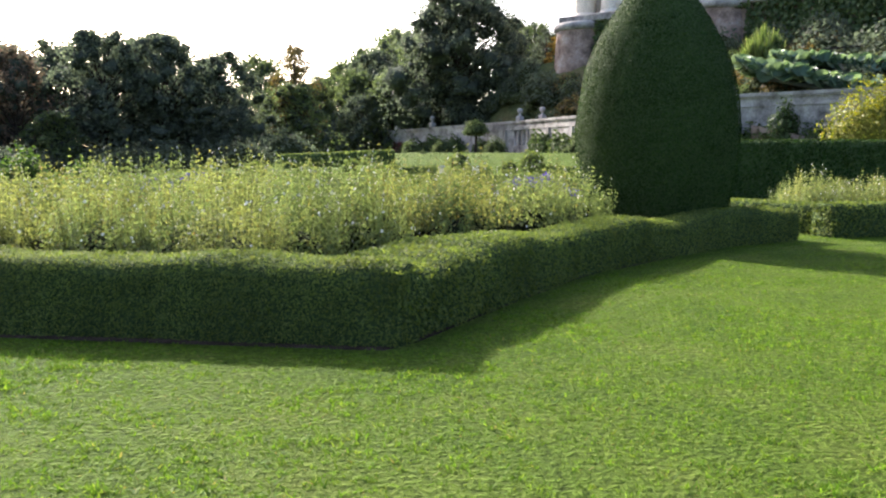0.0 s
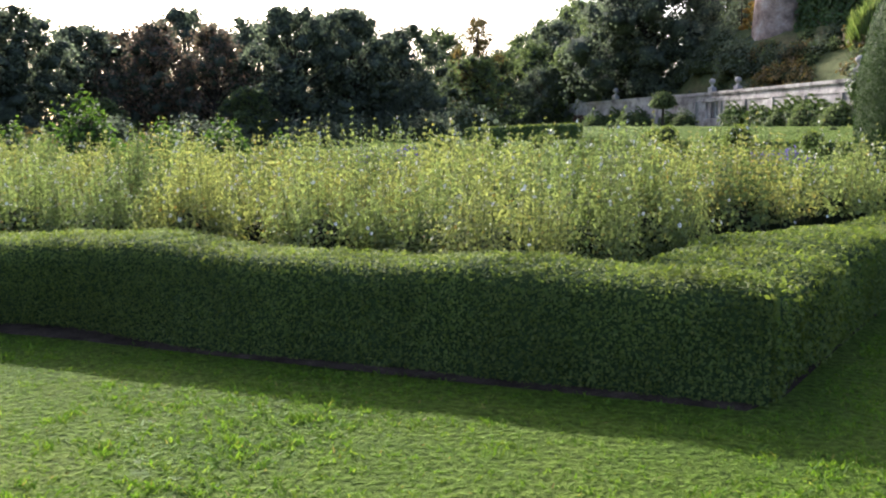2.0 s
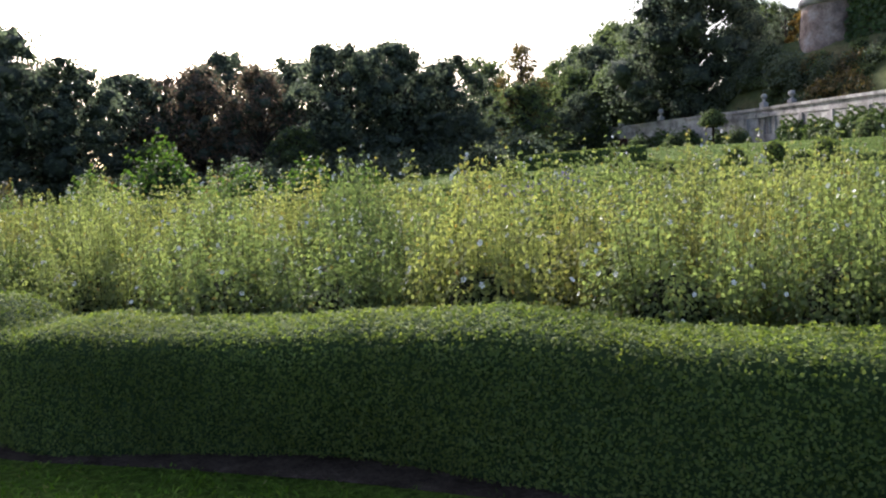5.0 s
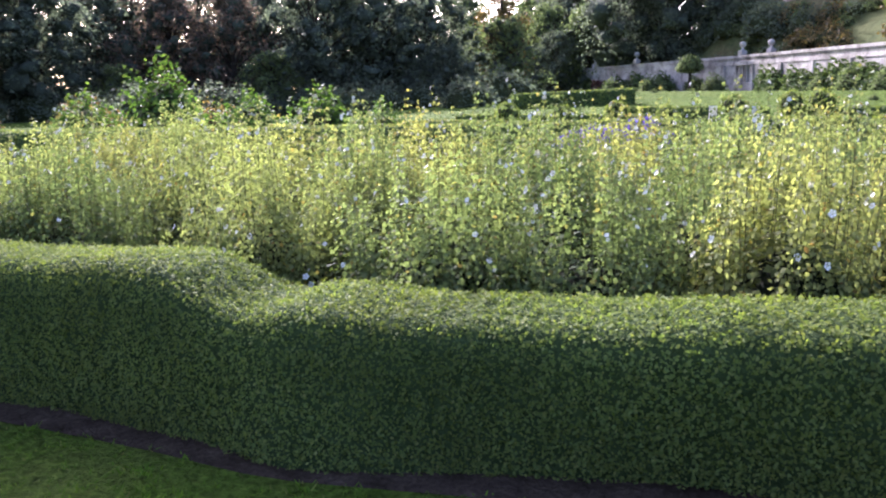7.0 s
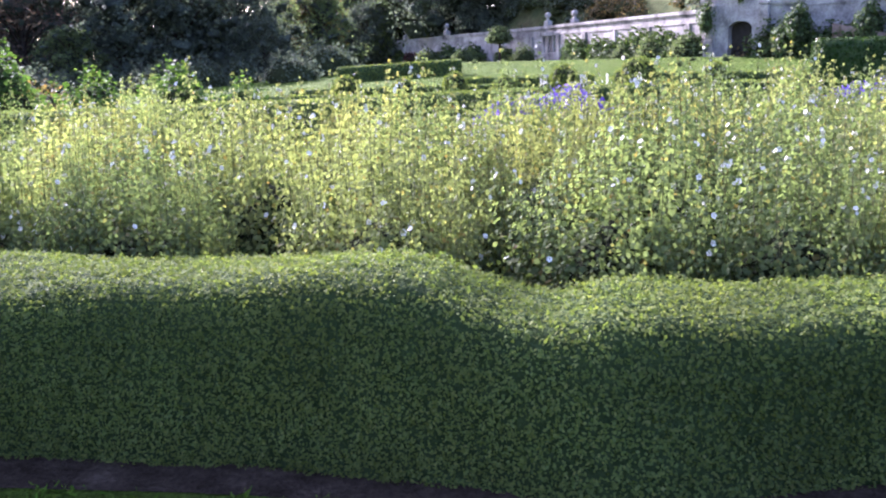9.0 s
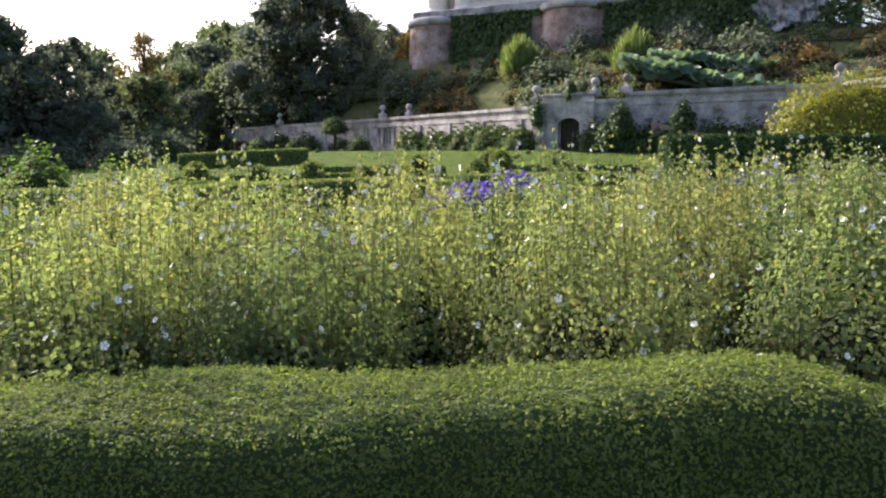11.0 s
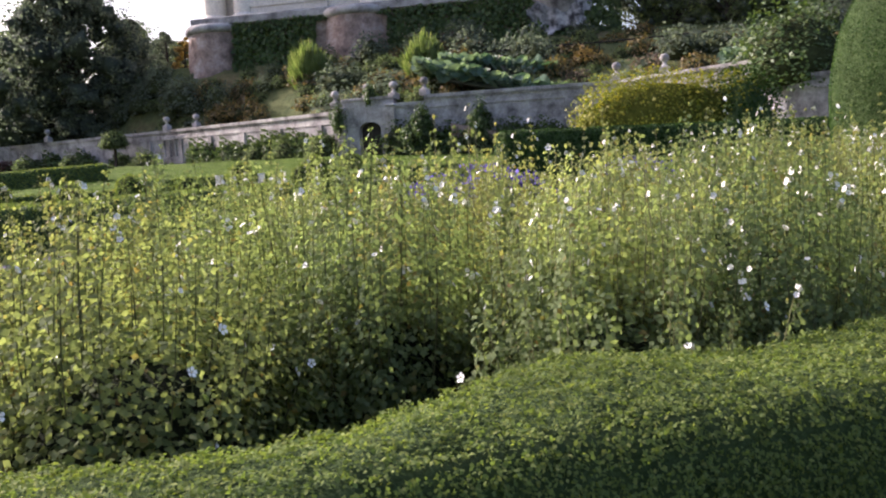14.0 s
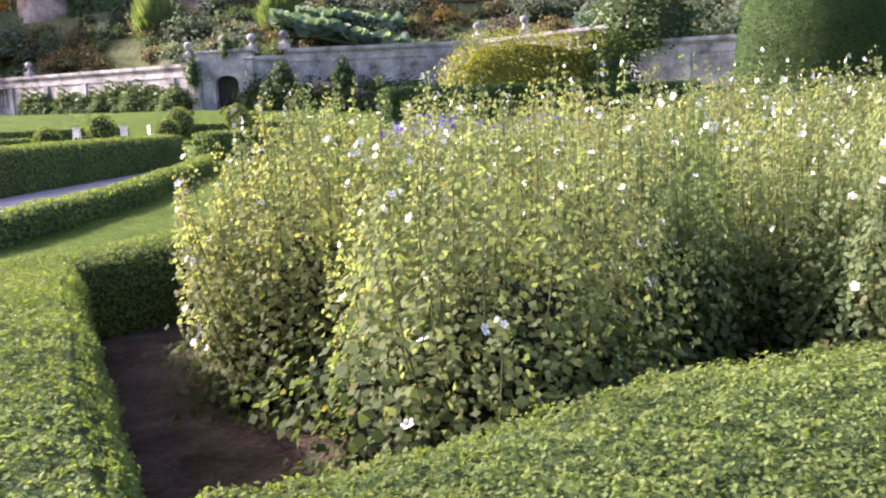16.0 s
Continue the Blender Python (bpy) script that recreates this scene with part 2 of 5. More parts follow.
def thing(name, label, category, group="", at=None, kind=""):
    ob = new(name)
    if at is not None:
        ob.matrix_basis = at
    return tagged(ob, label, category, group, kind)


def box_into(bm, lo, hi, bevel=0.0):
    """An upright block between two corners."""
    m = Matrix.Translation([(a + b) / 2 for a, b in zip(lo, hi)]) @ Matrix.Diagonal([b - a for a, b in zip(lo, hi)] + [1])
    made = bmesh.ops.create_cube(bm, size=1, matrix=m)
    if bevel:
        edges = list({e for v in made["verts"] for e in v.link_edges})
        bmesh.ops.bevel(bm, geom=edges, offset=bevel, segments=1, affect="EDGES")


def done(bm, name, mat, smooth=False):
    me = bpy.data.meshes.new(name)
    bm.to_mesh(me)
    bm.free()
    me.materials.append(mat)
    if smooth:
        me.polygons.foreach_set("use_smooth", [True] * len(me.polygons))
    return me


def block(name, lo, hi, mat, bevel=0.0):
    bm = bmesh.new()
    box_into(bm, lo, hi, bevel)
    return done(bm, name, mat)


def lathe(name, profile, mat, segs=24, smooth=True, arc=(0.0, 2 * math.pi)):
    """A turned shape from (radius, height) pairs."""
    verts, faces = [], []
    full = abs(arc[1] - arc[0] - 2 * math.pi) < 1e-6
    cols = segs if full else segs + 1
    for r, z in profile:
        for i in range(cols):
            a = arc[0] + (arc[1] - arc[0]) * i / segs
            verts.append((r * math.cos(a), r * math.sin(a), z))
    for j in range(len(profile) - 1):
        for i in range(segs):
            k = (i + 1) % cols
            faces.append((j * cols + i, j * cols + k, (j + 1) * cols + k, (j + 1) * cols + i))
    return mesh_from(name, verts, faces, [mat], smooth)


def tube_into(verts, faces, pts, radii, sides=5):
    """A tapering stem along points."""
    base = len(verts)
    pts = [Vector(p) for p in pts]
    for i, p in enumerate(pts):
        d = (pts[min(i + 1, len(pts) - 1)] - pts[max(i - 1, 0)]).normalized()
        x = d.orthogonal().normalized()
        y = d.cross(x)
        for k in range(sides):
            a = 2 * math.pi * k / sides
            verts.append(p + (x * math.cos(a) + y * math.sin(a)) * radii[i])
    for i in range(len(pts) - 1):
        for k in range(sides):
            n = (k + 1) % sides
            faces.append((base + i * sides + k, base + i * sides + n, base + (i + 1) * sides + n, base + (i + 1) * sides + k))


# ---- the lie of the land ----
WALL_LINE = [(-24.5, 163.0), (-11.7, 141.7), (5.2, 118.2), (15.2, 87.5), (19.5, 83.8), (36.8, 73.2), (41.2, 57.0), (54.0, 38.0), (66.0, 20.0)]


def behind_wall(x, y):
    """How far a place lies behind the terrace wall; less than zero in the garden."""
    best, sign = 1e9, -1
    for (ax, ay), (bx, by) in zip(WALL_LINE, WALL_LINE[1:]):
        dx, dy = bx - ax, by - ay
        l2 = dx * dx + dy * dy
        s = max(0, min(1, ((x - ax) * dx + (y - ay) * dy) / l2))
        px, py = x - ax - s * dx, y - ay - s * dy
        d = math.hypot(px, py)
        if d < best:
            best, sign = d, 1 if dx * py - dy * px > 0 else -1
    return best * sign


def lawn_height(x, y):
    z = 0.015 * max(0, min(y, 50) - 14) + 0.083 * max(0, min(y, 86) - 50) + 0.018 * max(0, min(y, 400) - 86)
    fade = max(0.0, min(1.0, (x + 45) / 35))
    flat = 0.012 * max(0, min(y, 400) - 14)
    return z * fade + flat * (1 - fade)


def land(x, y):
    z = lawn_height(x, y)
    b = behind_wall(x, y) - 5.0
    if b > 0:
        step_up = min(1, b / 2.0)
        wood = z + (3.0 + 0.10 * min(b, 140)) * step_up * max(0.0, min(1.0, (x + 60) / 40))
        # the castle's slope climbs from the terrace to the foot of the bastions
        front = max(0.0, (134.0 - y) * 0.812 - (x - 9.0) * 0.583)
        t = b / (b + front + 0.01)
        hill = (z + 4.6 * step_up) * (1 - t) + 18.6 * t
        k = max(0.0, min(1.0, (x + 6) / 12))
        z = wood * (1 - k) + hill * k
    return z


xs = sorted(set([-3000, -1500, -800, -500, -350] + list(range(-250, -60, 14)) + list(range(-60, -20, 4)) + list(range(-20, 14, 1)) + list(range(14, 70, 3)) + list(range(70, 200, 12)) + [250, 350, 500, 800, 1500, 3000]))
ys = sorted(set([-3000, -1500, -700, -300, -150, -80, -40, -20] + list(range(-12, 24, 1)) + list(range(24, 60, 3)) + list(range(60, 170, 4)) + list(range(170, 330, 14)) + [400, 550, 800, 1500, 3000]))
gv = [(x, y, land(x, y) + (0.02 * noise.noise(Vector((x * 0.6, y * 0.6, 0))) if abs(x) < 60 and abs(y) < 60 else 0)) for y in ys for x in xs]
gf, gm = [], []
for j in range(len(ys) - 1):
    for i in range(len(xs) - 1):
        k = j * len(xs) + i
        gf.append((k, k + 1, k + 1 + len(xs), k + len(xs)))
        cx, cy = (xs[i] + xs[i + 1]) / 2, (ys[j] + ys[j + 1]) / 2
        gm.append(1 if behind_wall(cx, cy) > -1 and cx > -70 or cy > 170 or cx < -60 or cx > 70 else 0)
ground_me = mesh_from("ground", gv, gf, [LAWN, SCRUB], True)
ground_me.polygons.foreach_set("material_index", gm)
ground = tagged(new("ground", ground_me), "sunlit mown lawn rising to a scrub-covered hillside", "ground", kind="structure")


# ---- the flower bed's outline ----
FRONT = [(-16.1, 7.12), (-15.3, 7.10), (-14.0, 7.03), (-12.5, 7.04), (-11.35, 6.98), (-10.0, 6.88), (-9.2, 6.75), (-8.5, 6.59), (-7.6, 6.64), (-6.5, 6.62), (-5.0, 6.46), (-3.4, 6.30), (-1.32, 6.14)]
SIDE = [(-1.32, 6.14), (-0.51, 8.35), (0.70, 11.43), (2.4, 14.2), (4.2, 16.5), (5.9, 17.9)]


def along(line, x, axis=0):
    """The other coordinate of a polyline at a value of one."""
    for p, q in zip(line, line[1:]):
        if p[axis] <= x <= q[axis]:
            s = (x - p[axis]) / (q[axis] - p[axis])
            return p[1 - axis] + s * (q[1 - axis] - p[1 - axis])
    return line[0][1 - axis] if x < line[0][axis] else line[-1][1 - axis]


def bed_back(x):
    return 11.6 + (x + 15.0) * 0.37


# ---- hedges ----
def resample(line, step):
    out = []
    for (ax, ay), (bx, by) in zip(line, line[1:]):
        n = max(1, int(math.hypot(bx - ax, by - ay) / step))
        out += [(ax + (bx - ax) * i / n, ay + (by - ay) * i / n) for i in range(n)]
    return np.array(out + [line[-1]])


def hedge(name, label, line, width, height, density, leaf, mat=None, side=1, wob=0.03, foot=0.0, group="", base=None, step=0.2, taper=0.05, inset=None, back=1.0, tuft=0.0):
    """A clipped hedge. line: the foot of its face; it lies to the left of the line (side 1) or right (-1). height: metres or a rule of (x, y)."""
    mat = mat or BOX
    p = resample(line, step)
    d = np.gradient(p, axis=0)
    d = unit(d)
    nrm = np.stack([-d[:, 1], d[:, 0]], 1) * side
    h = np.array([height(*q) if callable(height) else height for q in p])
    w = np.array([width(*q) if callable(width) else width for q in p])
    z0 = np.array([base if base is not None else land(*q) for q in p])
    # section: from the foot of the face, over the rounded top, to the foot behind; (across, up)
    sec = [(0.05, 0.0), (0.02, 0.22), (0.0, 0.5), (0.0, 0.8), (0.02, 0.92), (0.09, 0.99), (0.3, 1.02), (0.5, 1.03), (0.7, 1.02), (0.92, 1.0), (0.98, 0.93), (1.0, 0.8), (1.0, 0.4), (0.97, 0.0)]
    n, m = len(p), len(sec)
    verts = np.zeros((n, m, 3))
    for j, (a, u) in enumerate(sec):
        lean = taper * (1 - u)
        tuck = np.array([inset(*q) if inset else 0.0 for q in p]) * max(0.0, 1 - u / 0.7) * (1 if a < 0.5 else 0)
        verts[:, j, 0] = p[:, 0] + nrm[:, 0] * (a * w + tuck + (lean if a > 0.5 else -lean))
        verts[:, j, 1] = p[:, 1] + nrm[:, 1] * (a * w + tuck + (lean if a > 0.5 else -lean))
        verts[:, j, 2] = z0 + u * h + (foot if u == 0 else 0)
    for i in range(n):
        for j in range(m):
            q = Vector(verts[i, j] * 1.3)
            verts[i, j, 2] += wob * noise.noise(q) if sec[j][1] > 0.1 else 0
            o = wob * noise.noise(q + Vector((7, 3, 1)))
            verts[i, j, :2] += nrm[i] * o
    faces = [(i * m + j, i * m + j + 1, (i + 1) * m + j + 1, (i + 1) * m + j) for i in range(n - 1) for j in range(m - 1)]
    faces += [tuple(range(m - 1, -1, -1)), tuple((n - 1) * m + j for j in range(m))]
    top = thing(name, label, "hedge", group, pose(*[float(c) for c in (*p[n // 2], z0[n // 2])]))
    org = np.array([*p[n // 2], z0[n // 2]])
    flat = (verts - org).reshape(-1, 3)
    part("body", mesh_from("body", flat, faces, [CORE], True), top)
    # leaves scattered over the faces by their area
    quad = np.array([f for f in faces if len(f) == 4])
    A, B, C, D = (flat[quad[:, k]] for k in range(4))
    cr = np.cross(C - A, D - B)
    area = np.linalg.norm(cr, axis=1) / 2
    face_n = unit(cr)
    mid = (A + B + C + D) / 4
    centre = np.repeat((flat.reshape(n, m, 3).mean(1)), m - 1, 0)[: len(mid)]
    flip = np.sign(np.sum(face_n * (mid - centre), 1, keepdims=True))
    face_n = face_n * np.where(flip == 0, 1, flip)
    dens = density(mid + org) if callable(density) else np.full(len(mid), density)
    lsize = leaf(mid + org) if callable(leaf) else np.full(len(mid), leaf)
    rear = np.tile(np.where(np.arange(m - 1) >= 10, back, 1.0), n - 1)
    cnt = rng.poisson(area * dens * rear)
    idx = np.repeat(np.arange(len(quad)), cnt)
    s, t = rng.uniform(0, 1, (2, len(idx), 1))
    pts = (A[idx] * (1 - s) + B[idx] * s) * (1 - t) + (D[idx] * (1 - s) + C[idx] * s) * t
    off = rng.normal(0.008, 0.012, (len(idx), 1)) * (lsize[idx] / 0.03)[:, None]
    # young shoots stand out in small tufts, old growth lies back between them
    if tuft:
        off = off + tuft * np.array([noise.noise(Vector(q) * 17) + 0.5 * noise.noise(Vector(q) * 38) for q in pts])[:, None]
    # end faces
    pts = pts + face_n[idx] * np.clip(off + 0.012, 0.002, 0.05)
    ends, endn = [], []
    for i, sg in ((0, -1), (n - 1, 1)):
        k = int(rng.poisson(h[i] * w[i] * dens.mean()))
        a, u = rng.uniform(0, 1, k), rng.uniform(0.05, 1, k)
        q = np.stack([p[i, 0] + nrm[i, 0] * a * w[i], p[i, 1] + nrm[i, 1] * a * w[i], z0[i] + u * h[i]], 1) - org
        dv = np.array([d[i, 0] * sg, d[i, 1] * sg, 0.0])
        ends.append(q + dv * rng.normal(0.01, 0.012, (k, 1)))
        endn.append(np.repeat(dv[None], k, 0))
    pts = np.concatenate([pts, *ends])
    fc = np.concatenate([face_n[idx], *endn]) + np.array([0, 0, 0.35])
    sz = np.concatenate([lsize[idx], np.full(len(pts) - len(idx), lsize.mean())])
    part("leaves", quads("leaves", leaves_at(pts, fc, sz, 0.65, 0.62), mat), top, kind="stuff")
    return top


def front_height(x, y):
    z = float(np.interp(x, [-9.35, -8.65], [0.80, 0.685])) + 0.025 * math.sin(x * 1.9 + 0.6) + 0.02 * math.sin(x * 0.8)
    z += 0.04 * max(0, 1 - abs(x + 8.2) / 0.7)
    return z - 0.07 * max(0, 1 - abs(x + 8.85) / 0.35)


near_density = lambda q: np.interp(q[:, 0], [-15.5, -12.5, -8.5, -1], [25000, 16500, 7600, 3400])
near_leaf = lambda q: np.interp(q[:, 0], [-15.5, -12.5, -8.5, -1], [0.0105, 0.0132, 0.019, 0.029])
hedge("box_hedge", "low clipped box hedge with sunlit top along the lawn", FRONT, lambda x, y: 0.68 + 0.05 * max(0, 1 - abs(x + 10.6) / 1.4) - 0.34 * max(0, 1 - abs(x + 13.3) / 0.8), front_height, near_density, near_leaf, wob=0.05, step=0.12, inset=lambda x, y: 0.13 * max(0, 1 - abs(x + 10.7) / 2.2) + 0.20 * max(0, 1 - abs(x + 6.7) / 1.3), back=0.2, tuft=0.024)
hedge("box_hedge", "low clipped box hedge with wavy top running towards the yew", SIDE, lambda x, y: float(np.interp(y, [8.3, 8.9], [1.25, 0.78])), lambda x, y: 0.70 + 0.06 * math.sin(y * 1.6) - 0.004 * y, 1900, 0.038, wob=0.06, back=0.4, tuft=0.022)
hedge("box_hedge", "low clipped box hedge closing the end of the flower bed", [(-15.80, 7.76), (-15.60, 8.9), (-15.30, 10.5), (-14.98, 11.95)], 0.68, lambda x, y: float(np.interp(y, [9.2, 11.9], [0.80, 0.62])), lambda q: np.interp(q[:, 1], [8, 11.5], [15500, 7600]), lambda q: np.interp(q[:, 1], [8, 11.5], [0.0135, 0.019]), side=-1, wob=0.04, step=0.12, tuft=0.024)
hedge("box_hedge", "low dark box hedge behind the flower bed", [(-15.0, 11.95), (-14.2, 12.1), (-13.4, 12.38), (-10, 13.7), (-5, 15.4), (0.5, 17.4)], 0.55, lambda x, y: float(np.interp(x, [-14.2, -11], [0.58, 0.70])), lambda q: np.interp(q[:, 0], [-14, -8], [5200, 700]), lambda q: np.interp(q[:, 0], [-14, -8], [0.025, 0.06]), wob=0.03)

# bare soil of the bed, and the strip along the hedge's foot
sv, sf = [], []
sx = np.linspace(-15.3, 3.0, 75)
for x in sx:
    y0 = along(FRONT, x) - 0.17 if x < -1.32 else along(SIDE, x, 0) - 0.1
    y1 = bed_back(x) + 0.5
    for k in range(16):
        y = y0 + (y1 - y0) * (k / 15) ** 1.5
        up = 0.006 + 0.09 * min(1, max(0, (y - y0 - 0.1) / 1.2))
        sv.append((x, y, up + 0.02 * noise.noise(Vector((x * 3, y * 3, 2))) * (1 if k > 1 else 0)))
for i in range(len(sx) - 1):
    for k in range(15):
        sf.append((i * 16 + k, (i + 1) * 16 + k, (i + 1) * 16 + k + 1, i * 16 + k + 1))
tagged(new("flower_bed_soil", mesh_from("flower_bed_soil", sv, sf, [SOIL], True)), "bare dark garden soil of the flower bed", "soil", kind="structure")


def core_mesh(radii, seed, scale=0.8, sink=0.1, mat=None, fine=2):
    bm = bmesh.new()
    bmesh.ops.create_icosphere(bm, subdivisions=fine, radius=1)
    for v in bm.verts:
        k = scale * (1 + 0.2 * noise.noise(v.co * 2.4 + Vector((seed, 0, 0))))
        v.co = Vector((v.co.x * radii[0] * k, v.co.y * radii[1] * k, max(v.co.z, -sink) * radii[2] * k))
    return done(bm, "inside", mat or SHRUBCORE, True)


# ---- mallows with white flowers ----
def flower_into(fv, ff, cv, cf, pt, face, rad, spin):
    """A cupped white flower of five broad petals round a yellow eye."""
    f = Vector(face)
    x = f.orthogonal().normalized()
    y = f.cross(x)
    P = Vector(pt)
    for k in range(5):
        a0 = spin + k * 2 * math.pi / 5
        b = len(fv)
        for da, rr, up in ((0, 0.1, 0), (-0.56, 0.72, 0.16), (-0.28, 1.0, 0.26), (0.28, 1.0, 0.26), (0.56, 0.72, 0.16)):
            fv.append(P + (x * math.cos(a0 + da) + y * math.sin(a0 + da)) * rad * rr + f * rad * (up + 0.03 * (k % 2)))
        ff.append((b, b + 1, b + 2, b + 3, b + 4))
    b = len(cv)
    for k in range(5):
        a0 = k * 2 * math.pi / 5
        cv.append(P + (x * math.cos(a0) + y * math.sin(a0)) * rad * 0.16)
    cv.append(P + f * rad * 0.4)
    cf += [(b + k, b + (k + 1) % 5, b + 5) for k in range(5)]


def mallow_meshes(seed, stems, reach, tall, lush, big, low=0.10):
    """One bushy clump: upright wands set with tiers of level leaves, a dense leafy skirt, white flowers.
    lush: leaves on a wand; low: the share of the height below which the wands are bare."""
    r = np.random.default_rng(seed)
    sv, sf, lp, ln, ls, fl, buds = [], [], [], [], [], [], []
    for k in range(stems):
        a = r.uniform(0, 2 * math.pi)
        q = math.sqrt(r.uniform(0, 1))
        out = np.array([math.cos(a), math.sin(a), 0])
        h = tall * (1.0 - 0.40 * q ** 2.2) * (r.uniform(0.82, 1.02) if r.uniform() < 0.88 else r.uniform(1.02, 1.08))
        foot = out * q * 0.30
        tip = out * q * reach * r.uniform(0.75, 1.12) + np.array([r.normal(0, 0.05), r.normal(0, 0.05), h])
        mid = foot * 0.3 + tip * 0.7 + out * 0.07 + np.array([r.normal(0, 0.03), r.normal(0, 0.03), 0])
        mid[2] = h * 0.5
        ts = np.linspace(0, 1, 5)[:, None]
        line = (1 - ts) ** 2 * foot + 2 * ts * (1 - ts) * mid + ts ** 2 * tip
        tube_into(sv, sf, line, [0.005, 0.0042, 0.0034, 0.0026, 0.0014], 3)
        # tiers of leaves, shorter towards the tip
        tiers = max(8, lush // 5)
        u = np.repeat(np.linspace(low, 1.0, tiers) + r.normal(0, 0.006, tiers), lush // tiers)[:, None]
        n = len(u)
        c = (1 - u) ** 2 * foot + 2 * u * (1 - u) * mid + u ** 2 * tip
        b = r.uniform(0, 2 * math.pi, n)
        arm = np.interp(u[:, 0], [0, 0.45, 0.8, 1], [0.19, 0.15, 0.065, 0.012]) * np.sqrt(r.uniform(0.05, 1.1, n))
        away = np.stack([np.cos(b), np.sin(b), np.full(n, 0.25)], 1)
        lp.append(c + away * arm[:, None] + r.normal(0, 0.006, (n, 3)))
        ln.append(away * 0.45 + out * 0.5 + np.array([0, 0, 0.55]))
        ls.append(np.interp(u[:, 0], [0, 0.5, 0.85, 1], [0.046, 0.042, 0.034, 0.022]))
        buds.append((tip, r.uniform()))
        for _ in range(r.poisson(0.30)):
            u1 = r.uniform(0.15, 0.9)
            pt = (1 - u1) ** 2 * foot + 2 * u1 * (1 - u1) * mid + u1 ** 2 * tip
            fl.append((pt + out * 0.11, unit(out * 0.8 + np.array([r.normal(0, 0.3), r.normal(0, 0.3) - 0.35, 0.6])), r.uniform(0.014, 0.021)))
    # the leafy skirt that closes the bush below; its darker green is painted shade
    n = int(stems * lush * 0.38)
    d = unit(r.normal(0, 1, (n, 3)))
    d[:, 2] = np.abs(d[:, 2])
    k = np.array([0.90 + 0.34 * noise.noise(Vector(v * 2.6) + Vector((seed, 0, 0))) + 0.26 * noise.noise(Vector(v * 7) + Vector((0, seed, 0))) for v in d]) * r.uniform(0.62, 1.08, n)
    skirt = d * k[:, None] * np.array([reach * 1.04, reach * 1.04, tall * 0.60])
    # added dark lump: blocks light and darkens the gaps between leaves
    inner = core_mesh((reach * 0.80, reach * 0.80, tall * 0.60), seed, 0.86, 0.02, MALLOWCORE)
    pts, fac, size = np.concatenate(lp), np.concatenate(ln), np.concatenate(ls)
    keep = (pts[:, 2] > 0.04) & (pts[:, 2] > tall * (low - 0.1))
    shaded = skirt[(skirt[:, 2] > 0.03) & (skirt[:, 2] > tall * (low - 0.1))]
    shaded_me = quads("shade_toned_leaves", leaves_at(shaded, unit(shaded) * 0.8 + np.array([0, 0, 0.5]), 0.056 * big, 0.45, 0.85, 0.3), MALLOW_SHADE)
    leaf_me = quads("leaves", leaves_at(pts[keep], fac[keep], size[keep] * big, 0.42, 0.80, 0.3), MALLOW)
    fv, ff, cv, cf = [], [], [], []
    for pt, face, rad in fl:
        flower_into(fv, ff, cv, cf, pt, face, rad, r.uniform(0, 6))
    # small pale blooms crowded at the wand tips
    for b, chance in buds:
        if chance < 0.36:
            for _ in range(int(r.integers(1, 4))):
                way = unit(np.array([r.normal(0, 0.7), r.normal(0, 0.7), 0.5]))
                flower_into(fv, ff, cv, cf, b + way * 0.016 - np.array([0, 0, r.uniform(0, 0.05)]), way, r.uniform(0.009, 0.016), r.uniform(0, 6))
    return mesh_from("stems", sv, sf, [STEM]), leaf_me, mesh_from("flowers", fv, ff, [PETAL]), mesh_from("flower_centres", cv, cf, [EYE_YELLOW]), inner, shaded_me


def mallow(seed, label, stems=46, reach=0.62, tall=1.42, lush=100, big=1.0, low=0.10):
    top = thing("mallow_bush", label, "shrub", "mallows in the flower bed")
    a, b, c, d, e, f = mallow_meshes(seed, stems, reach, tall, lush, big, low)
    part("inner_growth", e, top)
    part("stalk", a, top, kind="stuff")
    part("leaves", b, top, kind="stuff")
    # same foliage as above, with the shade in its colour
    part("lower_leaves", f, top, "broad lower leaves in a green darkened for shade", kind="stuff")
    fl = part("blossom", c, top, "open white five-petalled flowers", kind="stuff")
    part("blossom_centre", d, fl, kind="stuff")
    return top


MALLOW_LABEL = "tall bushy mallow with yellow-green leaves and white flowers"
kinds = [mallow(*row) for row in (
    (11, MALLOW_LABEL, 74, 0.62, 1.38, 225, 0.70), (12, MALLOW_LABEL, 80, 0.68, 1.35, 215, 0.70), (13, MALLOW_LABEL, 70, 0.58, 1.40, 225, 0.70), (14, MALLOW_LABEL, 78, 0.72, 1.33, 215, 0.70),
    (15, MALLOW_LABEL, 62, 0.62, 1.40, 145, 0.86), (16, MALLOW_LABEL, 66, 0.68, 1.36, 140, 0.86), (17, MALLOW_LABEL, 60, 0.58, 1.42, 145, 0.86), (18, MALLOW_LABEL, 66, 0.72, 1.33, 140, 0.86),
    (19, MALLOW_LABEL, 48, 0.72, 1.40, 56, 1.2, 0.45), (20, MALLOW_LABEL, 50, 0.80, 1.35, 56, 1.2, 0.45), (21, MALLOW_LABEL, 48, 0.76, 1.38, 56, 1.2, 0.45))]
spots = []
prng = random.Random(5)
y = 7.5
row = 0
